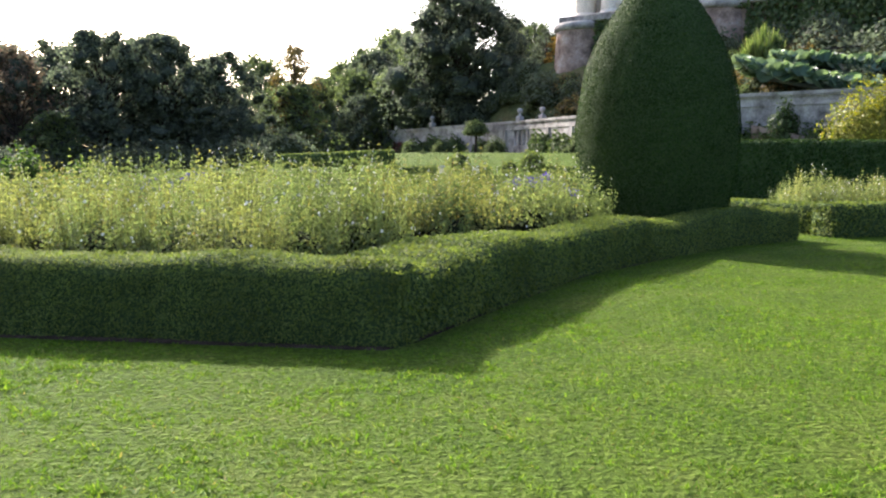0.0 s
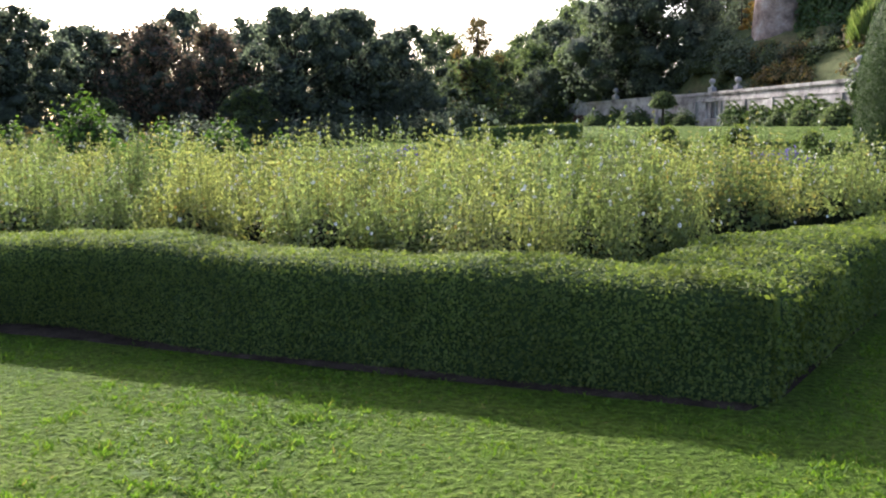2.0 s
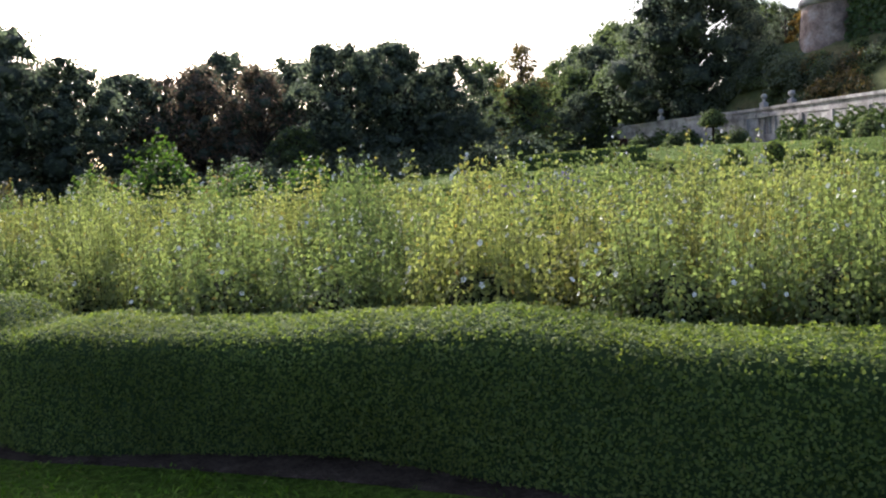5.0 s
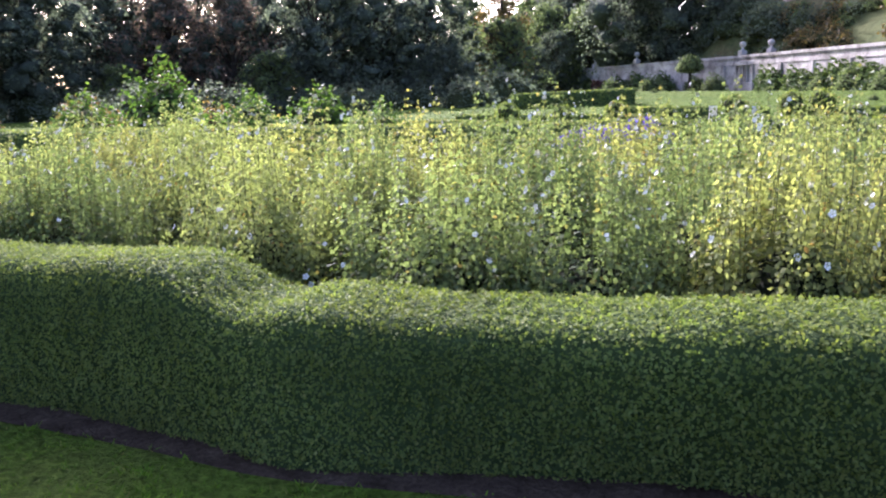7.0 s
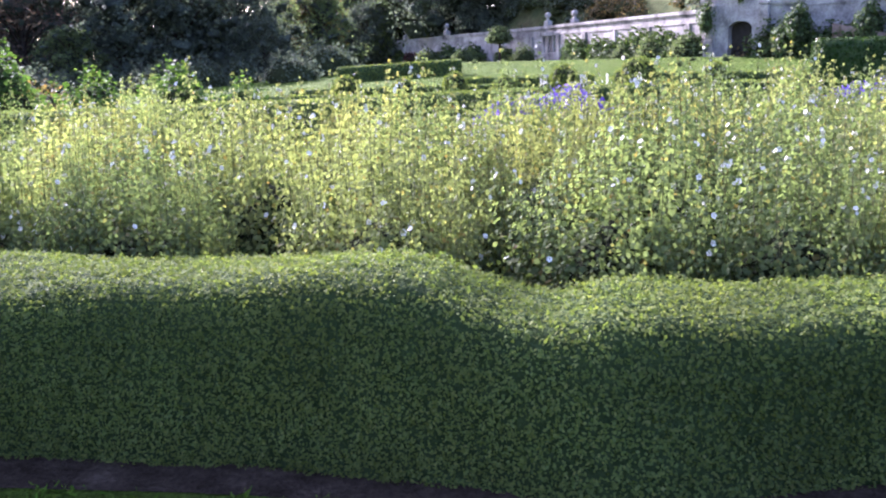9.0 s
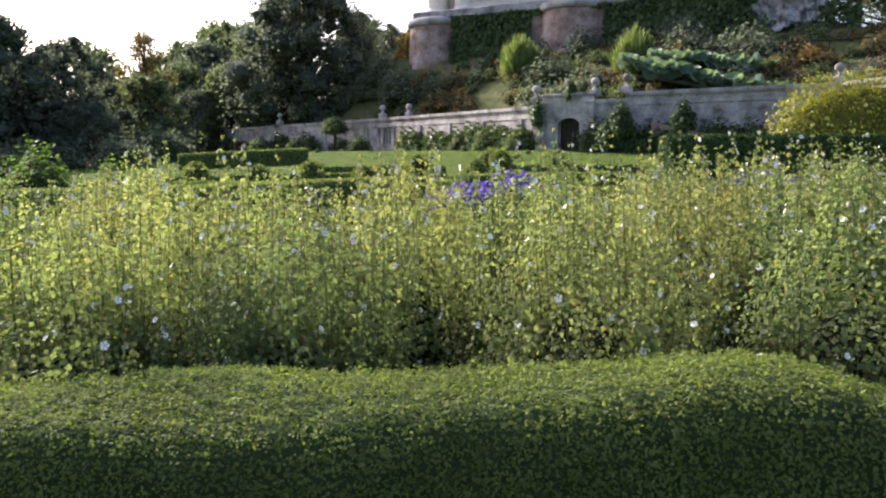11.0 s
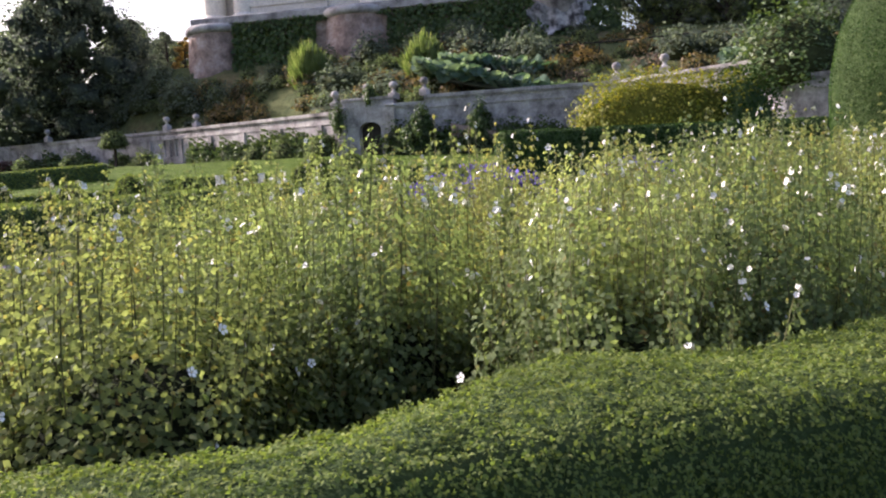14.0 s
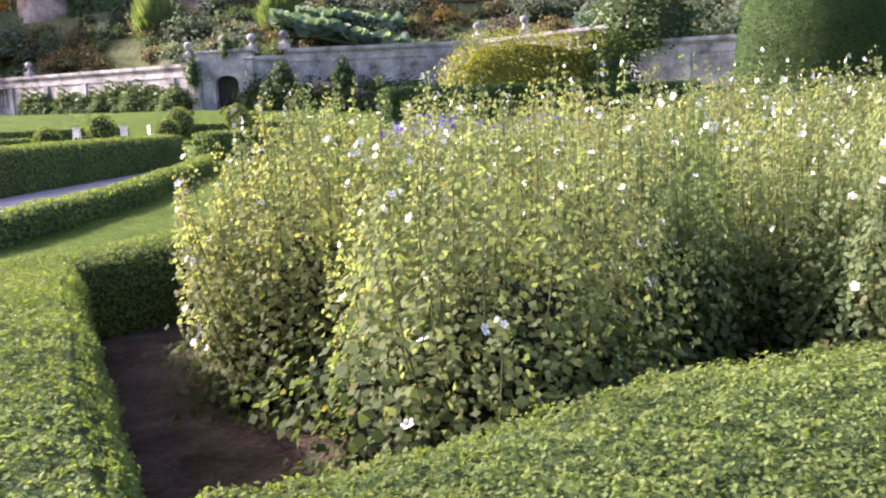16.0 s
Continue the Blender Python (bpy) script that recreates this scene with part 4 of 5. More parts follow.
for src, az, d, s, tl in (
    (dark_b, -50, 88, 1.0, 1.0), (dark_b, -40.6, 94, 0.92, 0.98), (dark_a, -47.5, 104, 1.05, 1.0), (dark_b, -37.2, 104, 0.95, 0.95), (rust_a, -35.3, 108, 1.0, 1.0),
    (rust_a, -29.3, 97, 0.92, 1.05), (dark_a, -31, 112, 1.0, 1.02), (dark_b, -26.8, 108, 0.97, 1.05), (dark_a, -24.2, 96, 0.90, 1.02), (dark_b, -17.0, 100, 0.86, 1.0),
    (dark_a, -22.2, 110, 1.0, 1.0), (mid_a, -14.6, 122, 0.95, 1.0), (dark_b, -18.8, 118, 0.95, 1.0), (dark_a, -54, 84, 1.0, 1.0), (dark_b, -58, 90, 1.1, 1.0), (rust_a, -42.2, 112, 1.1, 1.05),
    (mid_a, -27, 90, 0.5, 0.8), (dark_b, -16, 92, 0.45, 0.9), (mid_a, -36, 92, 0.4, 0.8), (dark_a, -63, 88, 1.1, 1.0), (dark_b, -70, 92, 1.1, 1.0), (dark_a, -78, 90, 1.1, 1.0), (mid_a, -12.2, 105, 0.7, 0.85), (mid_a, -13.6, 112, 0.72, 0.8)):
    px, py = polar(az, d)
    put_copy(src, px, py, az * 47, s, tall=tl)
for k, (az, d, s, zz) in enumerate(((38.5, 142, 1.5, 19), (41.5, 136, 1.4, 19), (44.5, 132, 1.3, 18), (47.5, 128, 1.3, 17), (51, 122, 1.3, 16), (40, 124, 0.8, 19), (55, 118, 1.3, 14), (43, 118, 0.7, 18))):
    px, py = polar(az, d, -12.4, 5.0)
    tagged(put_copy(mid_a if k % 2 else dark_b, px, py, k * 77, s, z=zz - 2), "rounded green tree beside the castle", group="trees beside the castle")
oak = tree("very large dark spreading tree above the terrace", 76, 24.5, 12.2, GREENS["dark"], foot=0.03, n=26000, leaf=0.44, clumps=190)
put(oak, -7.0, 152.0, 20, 1.07, z=8.0)
WOOD = "woodland on the hill"
for k, (az, d, s, which) in enumerate((
    (-8.6, 168, 1.1, 0), (-7.0, 172, 1.25, 1), (-5.4, 176, 1.35, 0), (-3.6, 180, 1.35, 0), (-6.2, 160, 1.0, 0), (-8.2, 158, 0.8, 1), (-4.4, 162, 1.15, 0),
    (-10.5, 182, 1.15, 0), (-11.5, 170, 1.0, 1), (-9.4, 200, 1.25, 0), (-7.8, 210, 1.4, 0), (-5.9, 212, 1.55, 0), (-12.8, 190, 1.1, 0), (3.2, 190, 0.95, 0), (4.6, 182, 0.8, 1), (2.2, 196, 1.0, 0), (5.6, 176, 0.62, 0), (-3.0, 158, 0.6, 0), (-7.0, 182, 0.9, 1))):
    px, py = polar(az, d)
    tagged(put_copy(mid_a if which == 0 else dark_b, px, py, k * 67, s), "rounded mid-green tree in hillside woodland" if which == 0 else "rounded dark green tree in hillside woodland", group=WOOD)
under = shrub("understorey_shrub", "dark undergrowth at the foot of the tree belt", (4.2, 2.6, 3.6), 0.38, GREENS["dark"], 1300, 79, "undergrowth below the trees", rough=0.5)
for k in range(22):
    px, py = polar(-66 + k * 2.55, 84 + 6 * math.sin(k * 2.1))
    (put if k == 0 else put_copy)(under, px, py, k * 53, 0.8 + 0.35 * math.sin(k * 1.7) ** 2)
px, py = polar(-7.8, 176)
gold_tree = put(tree("small golden-orange autumn tree on the wooded slope", 77, 7.5, 2.6, GREENS["orange"], foot=0.1, n=1500, leaf=0.5, clumps=16), px, py)
px, py = polar(4.9, 142)
put_copy(gold_tree, px, py, 50, 0.75)
px, py = polar(7.6, 150, -12.4, 5.0)
put(tree("small dark conifer beside the castle", 78, 8.5, 2.2, GREENS["dark"], foot=0.08, n=1800, leaf=0.45, clumps=18), px, py, z=18.5)


# ---- terrace wall with coping, pilasters, ball finials, arch ----
def wall_run(a, b, top_a, top_b, label, thick=0.7, foot=-0.6, plinth=True, base_z=None):
    """A straight length of stone wall between two plan points."""
    ax, ay = a
    bx, by = b
    L = math.hypot(bx - ax, by - ay)
    ang = math.degrees(math.atan2(by - ay, bx - ax))
    za = land_front(ax, ay) if base_z is None else base_z
    run = thing("terrace_wall", label, "wall", at=pose(ax, ay, za, 0, 0, ang), kind="structure")
    slope = (top_b - top_a) / L

    def slab(name, x0, x1, y0, y1, zlo, zhi, mat):
        bm = bmesh.new()
        vs = [bm.verts.new((x, y, (z if z is not None else foot) + (slope * x if z is not None and z > 1 else 0))) for z in (zlo, zhi) for x, y in ((x0, y0), (x1, y0), (x1, y1), (x0, y1))]
        for f in ((3, 2, 1, 0), (4, 5, 6, 7), (0, 1, 5, 4), (1, 2, 6, 5), (2, 3, 7, 6), (3, 0, 4, 7)):
            bm.faces.new([vs[k] for k in f])
        return part(name, done(bm, name, mat), run)

    H = top_a - za
    slab("masonry", 0, L, 0, thick, None, H - 0.32, STONE)
    slab("string_course", 0, L, -0.10, -0.003, H - 1.25, H - 1.05, STONE)
    slab("coping", -0.02, L + 0.02, -0.22, thick + 0.12, H - 0.32, H, STONE)
    slab("coping_edge", -0.02, L + 0.02, -0.12, thick + 0.06, H - 0.47, H - 0.323, STONE)
    n = max(1, int(L / 6.5))
    for k in range(n):
        x = (k + 0.5) * L / n
        slab("pilaster", x - 0.35, x + 0.35, -0.2, -0.004, None, H - 1.25, STONE)
    return run


def land_front(x, y):
    return lawn_height(x, y)


def finial():
    top = thing("stone_finial", "round stone ball on a moulded pedestal upon the wall", "finial", "ball finials on the terrace wall")
    part("pedestal", block("pedestal", (-0.42, -0.42, 0.003), (0.42, 0.42, 0.62), STONE, 0.05), top)
    part("neck", lathe("neck", [(0.001, 0.60), (0.36, 0.62), (0.30, 0.72), (0.17, 0.82), (0.15, 0.98), (0.24, 1.06), (0.001, 1.07)], STONE, 14), top)
    part("ball", lathe("ball", [(0.02 + 0.40 * math.sin(math.pi * k / 10), 1.40 - 0.38 * math.cos(math.pi * k / 10)) for k in range(11)], STONE, 16), top)
    return top


FA, FB, FC, FD = (-21.7, 158.8), (-11.7, 141.7), (2.24, 123.0), (5.2, 118.2)
W0, ARCH_L, ARCH_R = (-24.5, 163.5), (14.4, 88.0), (18.4, 84.2)
for a, b, ta, tb, lab in (
    (W0, FC, 9.2, 8.9, "long weathered grey stone terrace wall with moulded coping"),
    (FC, ARCH_L, 8.9, 8.0, "long weathered grey stone terrace wall with moulded coping"),
    ((21.0, 82.6), (36.8, 73.2), 8.9, 9.0, "weathered grey stone terrace wall below the hillside"),
    ((36.8, 73.2), (41.2, 57.0), 9.0, 9.0, "weathered grey stone terrace wall with an open parapet"),
    ((41.2, 57.0), (54.0, 38.0), 7.4, 7.2, "weathered grey stone terrace wall"),
):
    wall_run(a, b, ta, tb, lab)
fin = finial()
spots_f = [(*FA, 9.1), (-18.9, 154.0, 9.1), (*FB, 9.0), (*FC, 8.9), (*FD, 8.75), (36.7, 73.0, 8.9), (38.2, 67.9, 8.95), (14.0, 88.9, 8.3), (16.6, 86.6, 8.7), (18.6, 84.6, 8.7), (21.2, 83.0, 8.9)]
for k, (x, y, z) in enumerate(spots_f):
    m = pose(x + 0.15, y + 0.25, z, 0, 0, 35)
    if k == 0:
        fin.matrix_basis = m
    else:
        copy_thing(fin, m)


def arch_gate():
    """The arched gateway: piers, a wall with a pointed opening through it, dark door set back."""
    ang = math.degrees(math.atan2(ARCH_R[1] - ARCH_L[1], ARCH_R[0] - ARCH_L[0]))
    L = math.hypot(ARCH_R[0] - ARCH_L[0], ARCH_R[1] - ARCH_L[1])
    z0 = land_front(*ARCH_L) - 0.1
    g = thing("arched_gateway", "grey stone gateway with a four-centred arch and slim piers", "gateway", at=pose(*ARCH_L, z0, 0, 0, ang))
    w, spring, rise, cx = 1.15, 2.35, 0.85, L / 2 + 0.1
    outline = [(cx + w * math.cos(math.pi * k / 14), spring + rise * math.sin(math.pi * k / 14) ** 0.8) for k in range(15)]
    verts, faces = [], []
    H = 5.3
    for y in (0.0, 0.8):
        b = len(verts)
        verts += [(x, y, z) for x, z in outline] + [(cx + w, y, 0), (cx - w, y, 0)]
        verts += [(L * (1 - k / 14), y, H) for k in range(15)] + [(L, y, 0), (0, y, 0)]
        o = b + 17
        fs = [(b + k, b + k + 1, o + k + 1, o + k) for k in range(14)] + [(b + 15, b + 0, o + 0, o + 15), (b + 14, b + 16, o + 16, o + 14)]
        faces += fs if y else [f[::-1] for f in fs]
    faces += [(k, k + 1, k + 35, k + 34) for k in range(14)] + [(15, 0, 34, 49), (14, 16, 50, 48)]
    faces += [(17 + k, 18 + k, 52 + k, 51 + k) for k in range(14)]
    part("gate_wall", mesh_from("gate_wall", verts, faces, [STONE]), g)
    part("door", block("door", (cx - w, 0.7, 0), (cx + w, 0.78, spring + rise), DARKWOOD), g, "dark shut wooden door deep in the arch")
    for x in (-0.35, L - 0.55):
        pier = part("pier", block("pier", (x, -0.55, 0), (x + 0.75, -0.004, 4.5), STONE, 0.06), g)
        part("pier_cap", block("pier_cap", (x - 0.1, -0.65, 4.503), (x + 0.85, -0.006, 4.8), STONE, 0.06), pier)
        part("pier_foot", block("pier_foot", (x - 0.1, -0.66, 0.0), (x + 0.85, -0.552, 1.6), STONE, 0.05), pier)
    part("parapet", block("parapet", (-0.1, -0.12, 5.303), (L + 0.1, 0.95, 5.6), STONE, 0.05), g)


arch_gate()
wall_run((18.4, 84.2), (21.0, 82.6), 8.3, 8.3, "rough grey stone wall beside the gateway")
# ramp wall of reddish rubble in front, and the pillared recess under two finials
ramp = thing("ramp_wall", "low sloping wall of reddish rubble below the terrace", "wall", at=pose(22.5, 80.2, land_front(22.5, 80.2) - 0.2, 0, 0, -32), kind="structure")
bm = bmesh.new()
vs = [bm.verts.new(c) for c in ((0, 0, 0), (9, 0, 0), (9, 0.7, 0), (0, 0.7, 0), (0, 0, 3.1), (9, 0, 0.9), (9, 0.7, 0.9), (0, 0.7, 3.1))]
for f in ((0, 1, 5, 4), (1, 2, 6, 5), (2, 3, 7, 6), (3, 0, 4, 7), (4, 5, 6, 7)):
    bm.faces.new([vs[k] for k in f])
part("rubble", done(bm, "rubble", REDSTONE), ramp)
dx, dy = FD[0] - FC[0], FD[1] - FC[1]
ang = math.degrees(math.atan2(dy, dx))
loggia = thing("stone_loggia", "projecting pale stone bay with small columns below the coping", "loggia", at=pose(*FC, land_front(*FC), 0, 0, ang))
part("back_panel", block("back_panel", (-0.2, -0.9, 0), (5.9, -0.24, 1.2), STONE, 0.06), loggia)
part("lintel", block("lintel", (-0.3, -1.0, 3.3), (6.0, -0.24, 3.8), STONE, 0.06), loggia)
col = lathe("column", [(0.17, 1.2), (0.20, 1.35), (0.15, 1.5), (0.13, 2.9), (0.2, 3.1), (0.2, 3.3)], STONE, 10)
for k in range(6):
    o = part("column", col, loggia)
    o.location = (0.2 + k * 1.06, -0.7, 0)
steps = thing("stone_steps", "broad flight of pale stone steps before the terrace", "steps", at=pose(FD[0] + 1.6, FD[1] - 5.5, land_front(*FD) - 0.2, 0, 0, ang))
for k in range(6):
    part("step", block("step", (0, -k * 0.4, 0), (5, 0.4 - k * 0.4, 1.15 - k * 0.18), STONE, 0.02), steps)
# open parapet panels between the right-hand finials
par = thing("parapet_balusters", "row of short stone balusters in the parapet", "balustrade", at=pose(37.0, 72.3, 7.35, 0, 0, math.degrees(math.atan2(-16.2, 4.4))))
bal = lathe("baluster", [(0.1, 0), (0.16, 0.15), (0.15, 0.35), (0.07, 0.6), (0.1, 0.75)], DARKWOOD, 8)
for k in range(9):
    o = part("baluster", bal, par)
    o.location = (k * 0.55, -0.12, 0)

# ---- climbers and shrubs against the wall ----
climb = shrub("wall_climber", "dark ivy and climbers spreading over the terrace wall", (2.2, 0.8, 3.0), 0.3, GREENS["ivy"], 1500, 81, "climbers on the terrace wall", rough=0.5)


def along_wall(s0, s1, k):
    return s0[0] + (s1[0] - s0[0]) * k, s0[1] + (s1[1] - s0[1]) * k


first = True
for a, b, ks in ((FC, ARCH_L, (0.22, 0.28, 0.42, 0.50, 0.58, 0.66, 0.72, 0.79, 0.86, 0.93)), (FA, FC, (0.12, 0.34, 0.45, 0.62, 0.8)), ((18.4, 84.2), (36.8, 73.2), (0.06, 0.16, 0.22, 0.30, 0.36, 0.44, 0.52, 0.58, 0.64, 0.70)), ((36.8, 73.2), (41.2, 57.0), (0.95,))):
    for k in ks:
        x, y = along_wall(a, b, k)
        turn = math.degrees(math.atan2(b[1] - a[1], b[0] - a[0]))
        s = prng.uniform(0.95, 1.35)
        x, y = x - 0.5, y - 0.7
        if first:
            put(climb, x, y, turn, s, z=land_front(x, y) - 0.1)
            first = False
        else:
            put_copy(climb, x, y, turn, s, z=land_front(x, y) - 0.1, tall=prng.uniform(0.72, 1.1) / s)
for x, y, s, up in ((19.7, 82.6, 1.0, 0), (20.4, 81.9, 0.9, 1.5), (16.9, 86.4, 0.55, 5.0), (14.0, 87.7, 0.7, 2.6), (25.5, 79.4, 1.1, 1.0)):
    put_copy(climb, x, y, 40, s, z=land_front(x, y) + up, tall=1.15)
mop = shrub("mop_headed_shrub", "green mop-headed shrub on a short stem by the wall", (1.9, 1.9, 1.9), 0.3, GREENS["mid"], 1300, 82)
put(mop, -4.0, 127.0, z=land_front(-4, 127) + 3.0)
verts, faces = [], []
tube_into(verts, faces, [(0, 0, -3.1), (0.1, 0, 0.5)], [0.22, 0.16], 6)
part("trunk", mesh_from("trunk", verts, faces, [BARK]), mop)
wallbush = put(shrub("wall_shrub", "dark rounded shrub at the foot of the wall", (1.7, 1.5, 2.3), 0.28, GREENS["mid"], 1000, 83), -1.0, 121.0, z=land_front(-1, 121))
for px, py, s in ((8.6, 101, 0.8), (10.5, 96, 1.0), (-9, 132, 1.1), (-15, 142, 1.2), (12.5, 90, 0.9), (24.5, 79.2, 1.2), (27, 77.5, 1.0), (31, 74.5, 0.9)):
    put_copy(wallbush, px, py, px * 41, s, z=land_front(px, py))
wine = put(shrub("wine_red_shrub", "dense wine-red shrub on the slope", (1.8, 1.8, 3.0), 0.26, GREENS["wine"], 1300, 84), 9.6, 110.0, z=land(9.6, 110) - 1.2)
put_copy(wine, -17.3, 147.0, 30, 1.0, z=land_front(-17.3, 147), label="dense wine-red shrub at the foot of the wall")
weep = put(shrub("weeping_tree", "dark weeping evergreen hanging over the terrace wall", (4.0, 3.4, 6.2), 0.32, GREENS["ivy"], 3600, 85, rough=0.45), 44.0, 58.5, z=land_front(43, 56.5) + 6.0, scale=1.35, tall=0.8)

# ---- hillside planting ----
HILL = "shrubs on the castle slope"
protos = {}
for key, lab, rd, lf, n in (
    ("mid", "rounded green shrub on the castle slope", (2.0, 1.8, 1.9), 0.32, 460),
    ("dark", "dark green shrub on the castle slope", (2.2, 2.0, 2.2), 0.33, 460),
    ("brown", "fading brown shrub on the castle slope", (1.9, 1.7, 1.4), 0.30, 440),
    ("orange", "orange-brown autumn shrub on the castle slope", (1.3, 1.2, 1.5), 0.34, 400),
    ("rust", "rusty shrub on the castle slope", (1.7, 1.5, 1.3), 0.30, 380),
):
    protos[key] = shrub("slope_shrub", lab, rd, lf, GREENS[key], n, 90 + len(protos), HILL, rough=0.45)
used = set()
hr = random.Random(12)
CASTLE_A, CASTLE_B = (9.0, 134.0), (55.0, 101.0)
slots = []
for row in range(11):
    for k in range(34):
        wx = -22 + k * 2.5 + hr.uniform(-1.0, 1.0)
        wy_line = along([(x, y) for x, y in WALL_LINE], wx)
        off = 2.2 + row * 3.1 + hr.uniform(-0.9, 0.9)
        px, py = wx + off * 0.55, wy_line + off * 0.85
        front = CASTLE_A[1] + (px - CASTLE_A[0]) * (CASTLE_B[1] - CASTLE_A[1]) / (CASTLE_B[0] - CASTLE_A[0])
        if px > 2 and py > front - 2.0 or px > 75 or behind_wall(px, py) < 1.2:
            continue
        slots.append((px, py, row))
for k in range(40):
    px, py = hr.uniform(2, 14), hr.uniform(104, 131)
    if py < 132 - (px - 9.0) * 0.717 and behind_wall(px, py) > 2.5:
        slots.append((px, py, 0))
for k in range(46):
    px = hr.uniform(-6, 11)
    py = hr.uniform(along(WALL_LINE, px) + 7, 150)
    if not (px > 5 and py > 126):
        slots.append((px, py, 0))
for px, py, row in slots:
    g = noise.noise(Vector((px * 0.09, py * 0.09, 4)))
    if px < 9:
        key = hr.choice(["dark", "dark", "mid", "mid"])
    elif 2 < row < 7 and g > -0.15 and px < 30 or px > 38 and row > 2:
        key = hr.choice(["brown", "brown", "mid", "mid", "rust", "dark"] if g > 0.05 else ["brown", "mid", "dark"])
    else:
        key = hr.choice(["mid", "dark", "mid", "brown"])
    s = hr.uniform(0.75, 1.35)
    if key not in used:
        used.add(key)
        put(protos[key], px, py, hr.uniform(0, 360), s, z=land(px, py) - 0.5)
    else:
        put_copy(protos[key], px, py, hr.uniform(0, 360), s, z=land(px, py) - 0.5, tall=hr.uniform(0.8, 1.2))
plume = shrub("plume_grass", "pale green plume grass in a rounded tuft", (2.3, 2.3, 3.4), 1.5, GREENS["grassy"], 2600, 97, "plume grasses below the castle", upright=True)
px, py = polar(16.2, 117, -12.4, 5.0)
put(plume, px, py, z=land(px, py) + 0.2, scale=1.15)
px, py = polar(23.6, 104, -12.4, 5.0)
put_copy(plume, px, py, 80, 0.95, z=land(px, py) + 0.2)
put(protos["orange"], *polar(22.0, 100, -12.4, 5.0), 20, 1.2)
put_copy(protos["orange"], *polar(34.0, 101, -12.4, 5.0), 70, 1.0)


def big_leaf_patch(label, seed, n, radii):
    top = thing("broad_leaved_plants", label, "plants")
    r = np.random.default_rng(seed)
    p = np.stack([r.uniform(-1, 1, n) * radii[0], r.uniform(-1, 1, n) * radii[1], r.uniform(0.25, 1, n) * radii[2]], 1)
    verts, faces = [], []
    for q in p:
        b = len(verts)
        s = r.uniform(0.45, 0.95)
        f = Vector(unit(np.array([r.normal(0, 0.6), -0.45 + r.normal(0, 0.6), 0.8])))
        x = f.orthogonal().normalized()
        y = f.cross(x)
        verts.append(Vector(q) - f * s * 0.25)
        for k in range(9):
            a = 2 * math.pi * k / 9 + r.uniform(-0.15, 0.15)
            verts.append(Vector(q) + (x * math.cos(a) + y * math.sin(a)) * s * r.uniform(0.75, 1.1))
        faces += [(b, b + 1 + k, b + 1 + (k + 1) % 9) for k in range(9)]
    part("leaves", mesh_from("leaves", verts, faces, [GREENS["sea"]]), top, kind="stuff")
    # solid core as a dark ground, standing in for shade between the leaves
    part("undergrowth", core_mesh((radii[0], radii[1], radii[2] * 0.45), seed, 0.8, mat=HEART), top)
    return top


gun = big_leaf_patch("bank of huge bluish-green leaves above the wall", 98, 420, (8.0, 2.6, 1.7))
px, py = polar(27.5, 93, -12.4, 5.0)
gun.matrix_basis = pose(px, py, land(px, py) + 0.3, 0, 14, -32)
gun2 = copy_thing(gun, pose(px + 3.5, py + 4.2, land(px + 3.5, py + 4.2) + 0.3, 0, 8, -32) @ Matrix.Diagonal((0.8, 0.8, 1, 1)))
px, py = polar(46.5, 92, -13.3, 5.4)
copy_thing(gun, pose(px, py, land(px, py) + 0.2, 0, 0, -40) @ Matrix.Diagonal((0.7, 0.7, 0.9, 1)))
for az, d, z in ((25.2, 98, 0.6), (28.6, 97, 0.9), (26.4, 99, 0.6)):
    px, py = polar(az, d, -12.4, 5.0)
    copy_thing(fin, pose(px, py, land(px, py) + z, 0, 0, 30))
rail = thing("slope_rail", "thin dark handrail of a path across the slope", "railing")
rv, rf = [], []
pts = [polar(a, 104, -12.4, 5.0) for a in (27, 31, 35, 39, 43)]
tube_into(rv, rf, [(x, y, land(x, y) + 1.6) for x, y in pts], [0.09] * 5, 5)
part("bar", mesh_from("bar", rv, rf, [DARKWOOD]), rail)
post = lathe("post", [(0.07, -0.5), (0.07, 1.6)], DARKWOOD, 6)
for x, y in pts:
    o = part("post", post, rail)
    o.location = (x, y, land(x, y))

# ---- the castle on its bastions ----
cdir = Vector((CASTLE_B[0] - CASTLE_A[0], CASTLE_B[1] - CASTLE_A[1], 0))
CL_LEN = cdir.length
CANG = math.degrees(math.atan2(cdir.y, cdir.x))
CZ = 16.0
castle = thing("castle", "pale cream stone castle with round turrets on ivy-grown bastions", "castle", at=pose(CASTLE_A[0], CASTLE_A[1], CZ, 0, 0, CANG))


def tapered_round(name, x, y, r0, r1, z0, z1, mat, segs=26):
    o = part(name, lathe(name, [(r0, z0), (r1, z1)], mat, segs), castle)
    o.location = (x, y, 0)
    return o


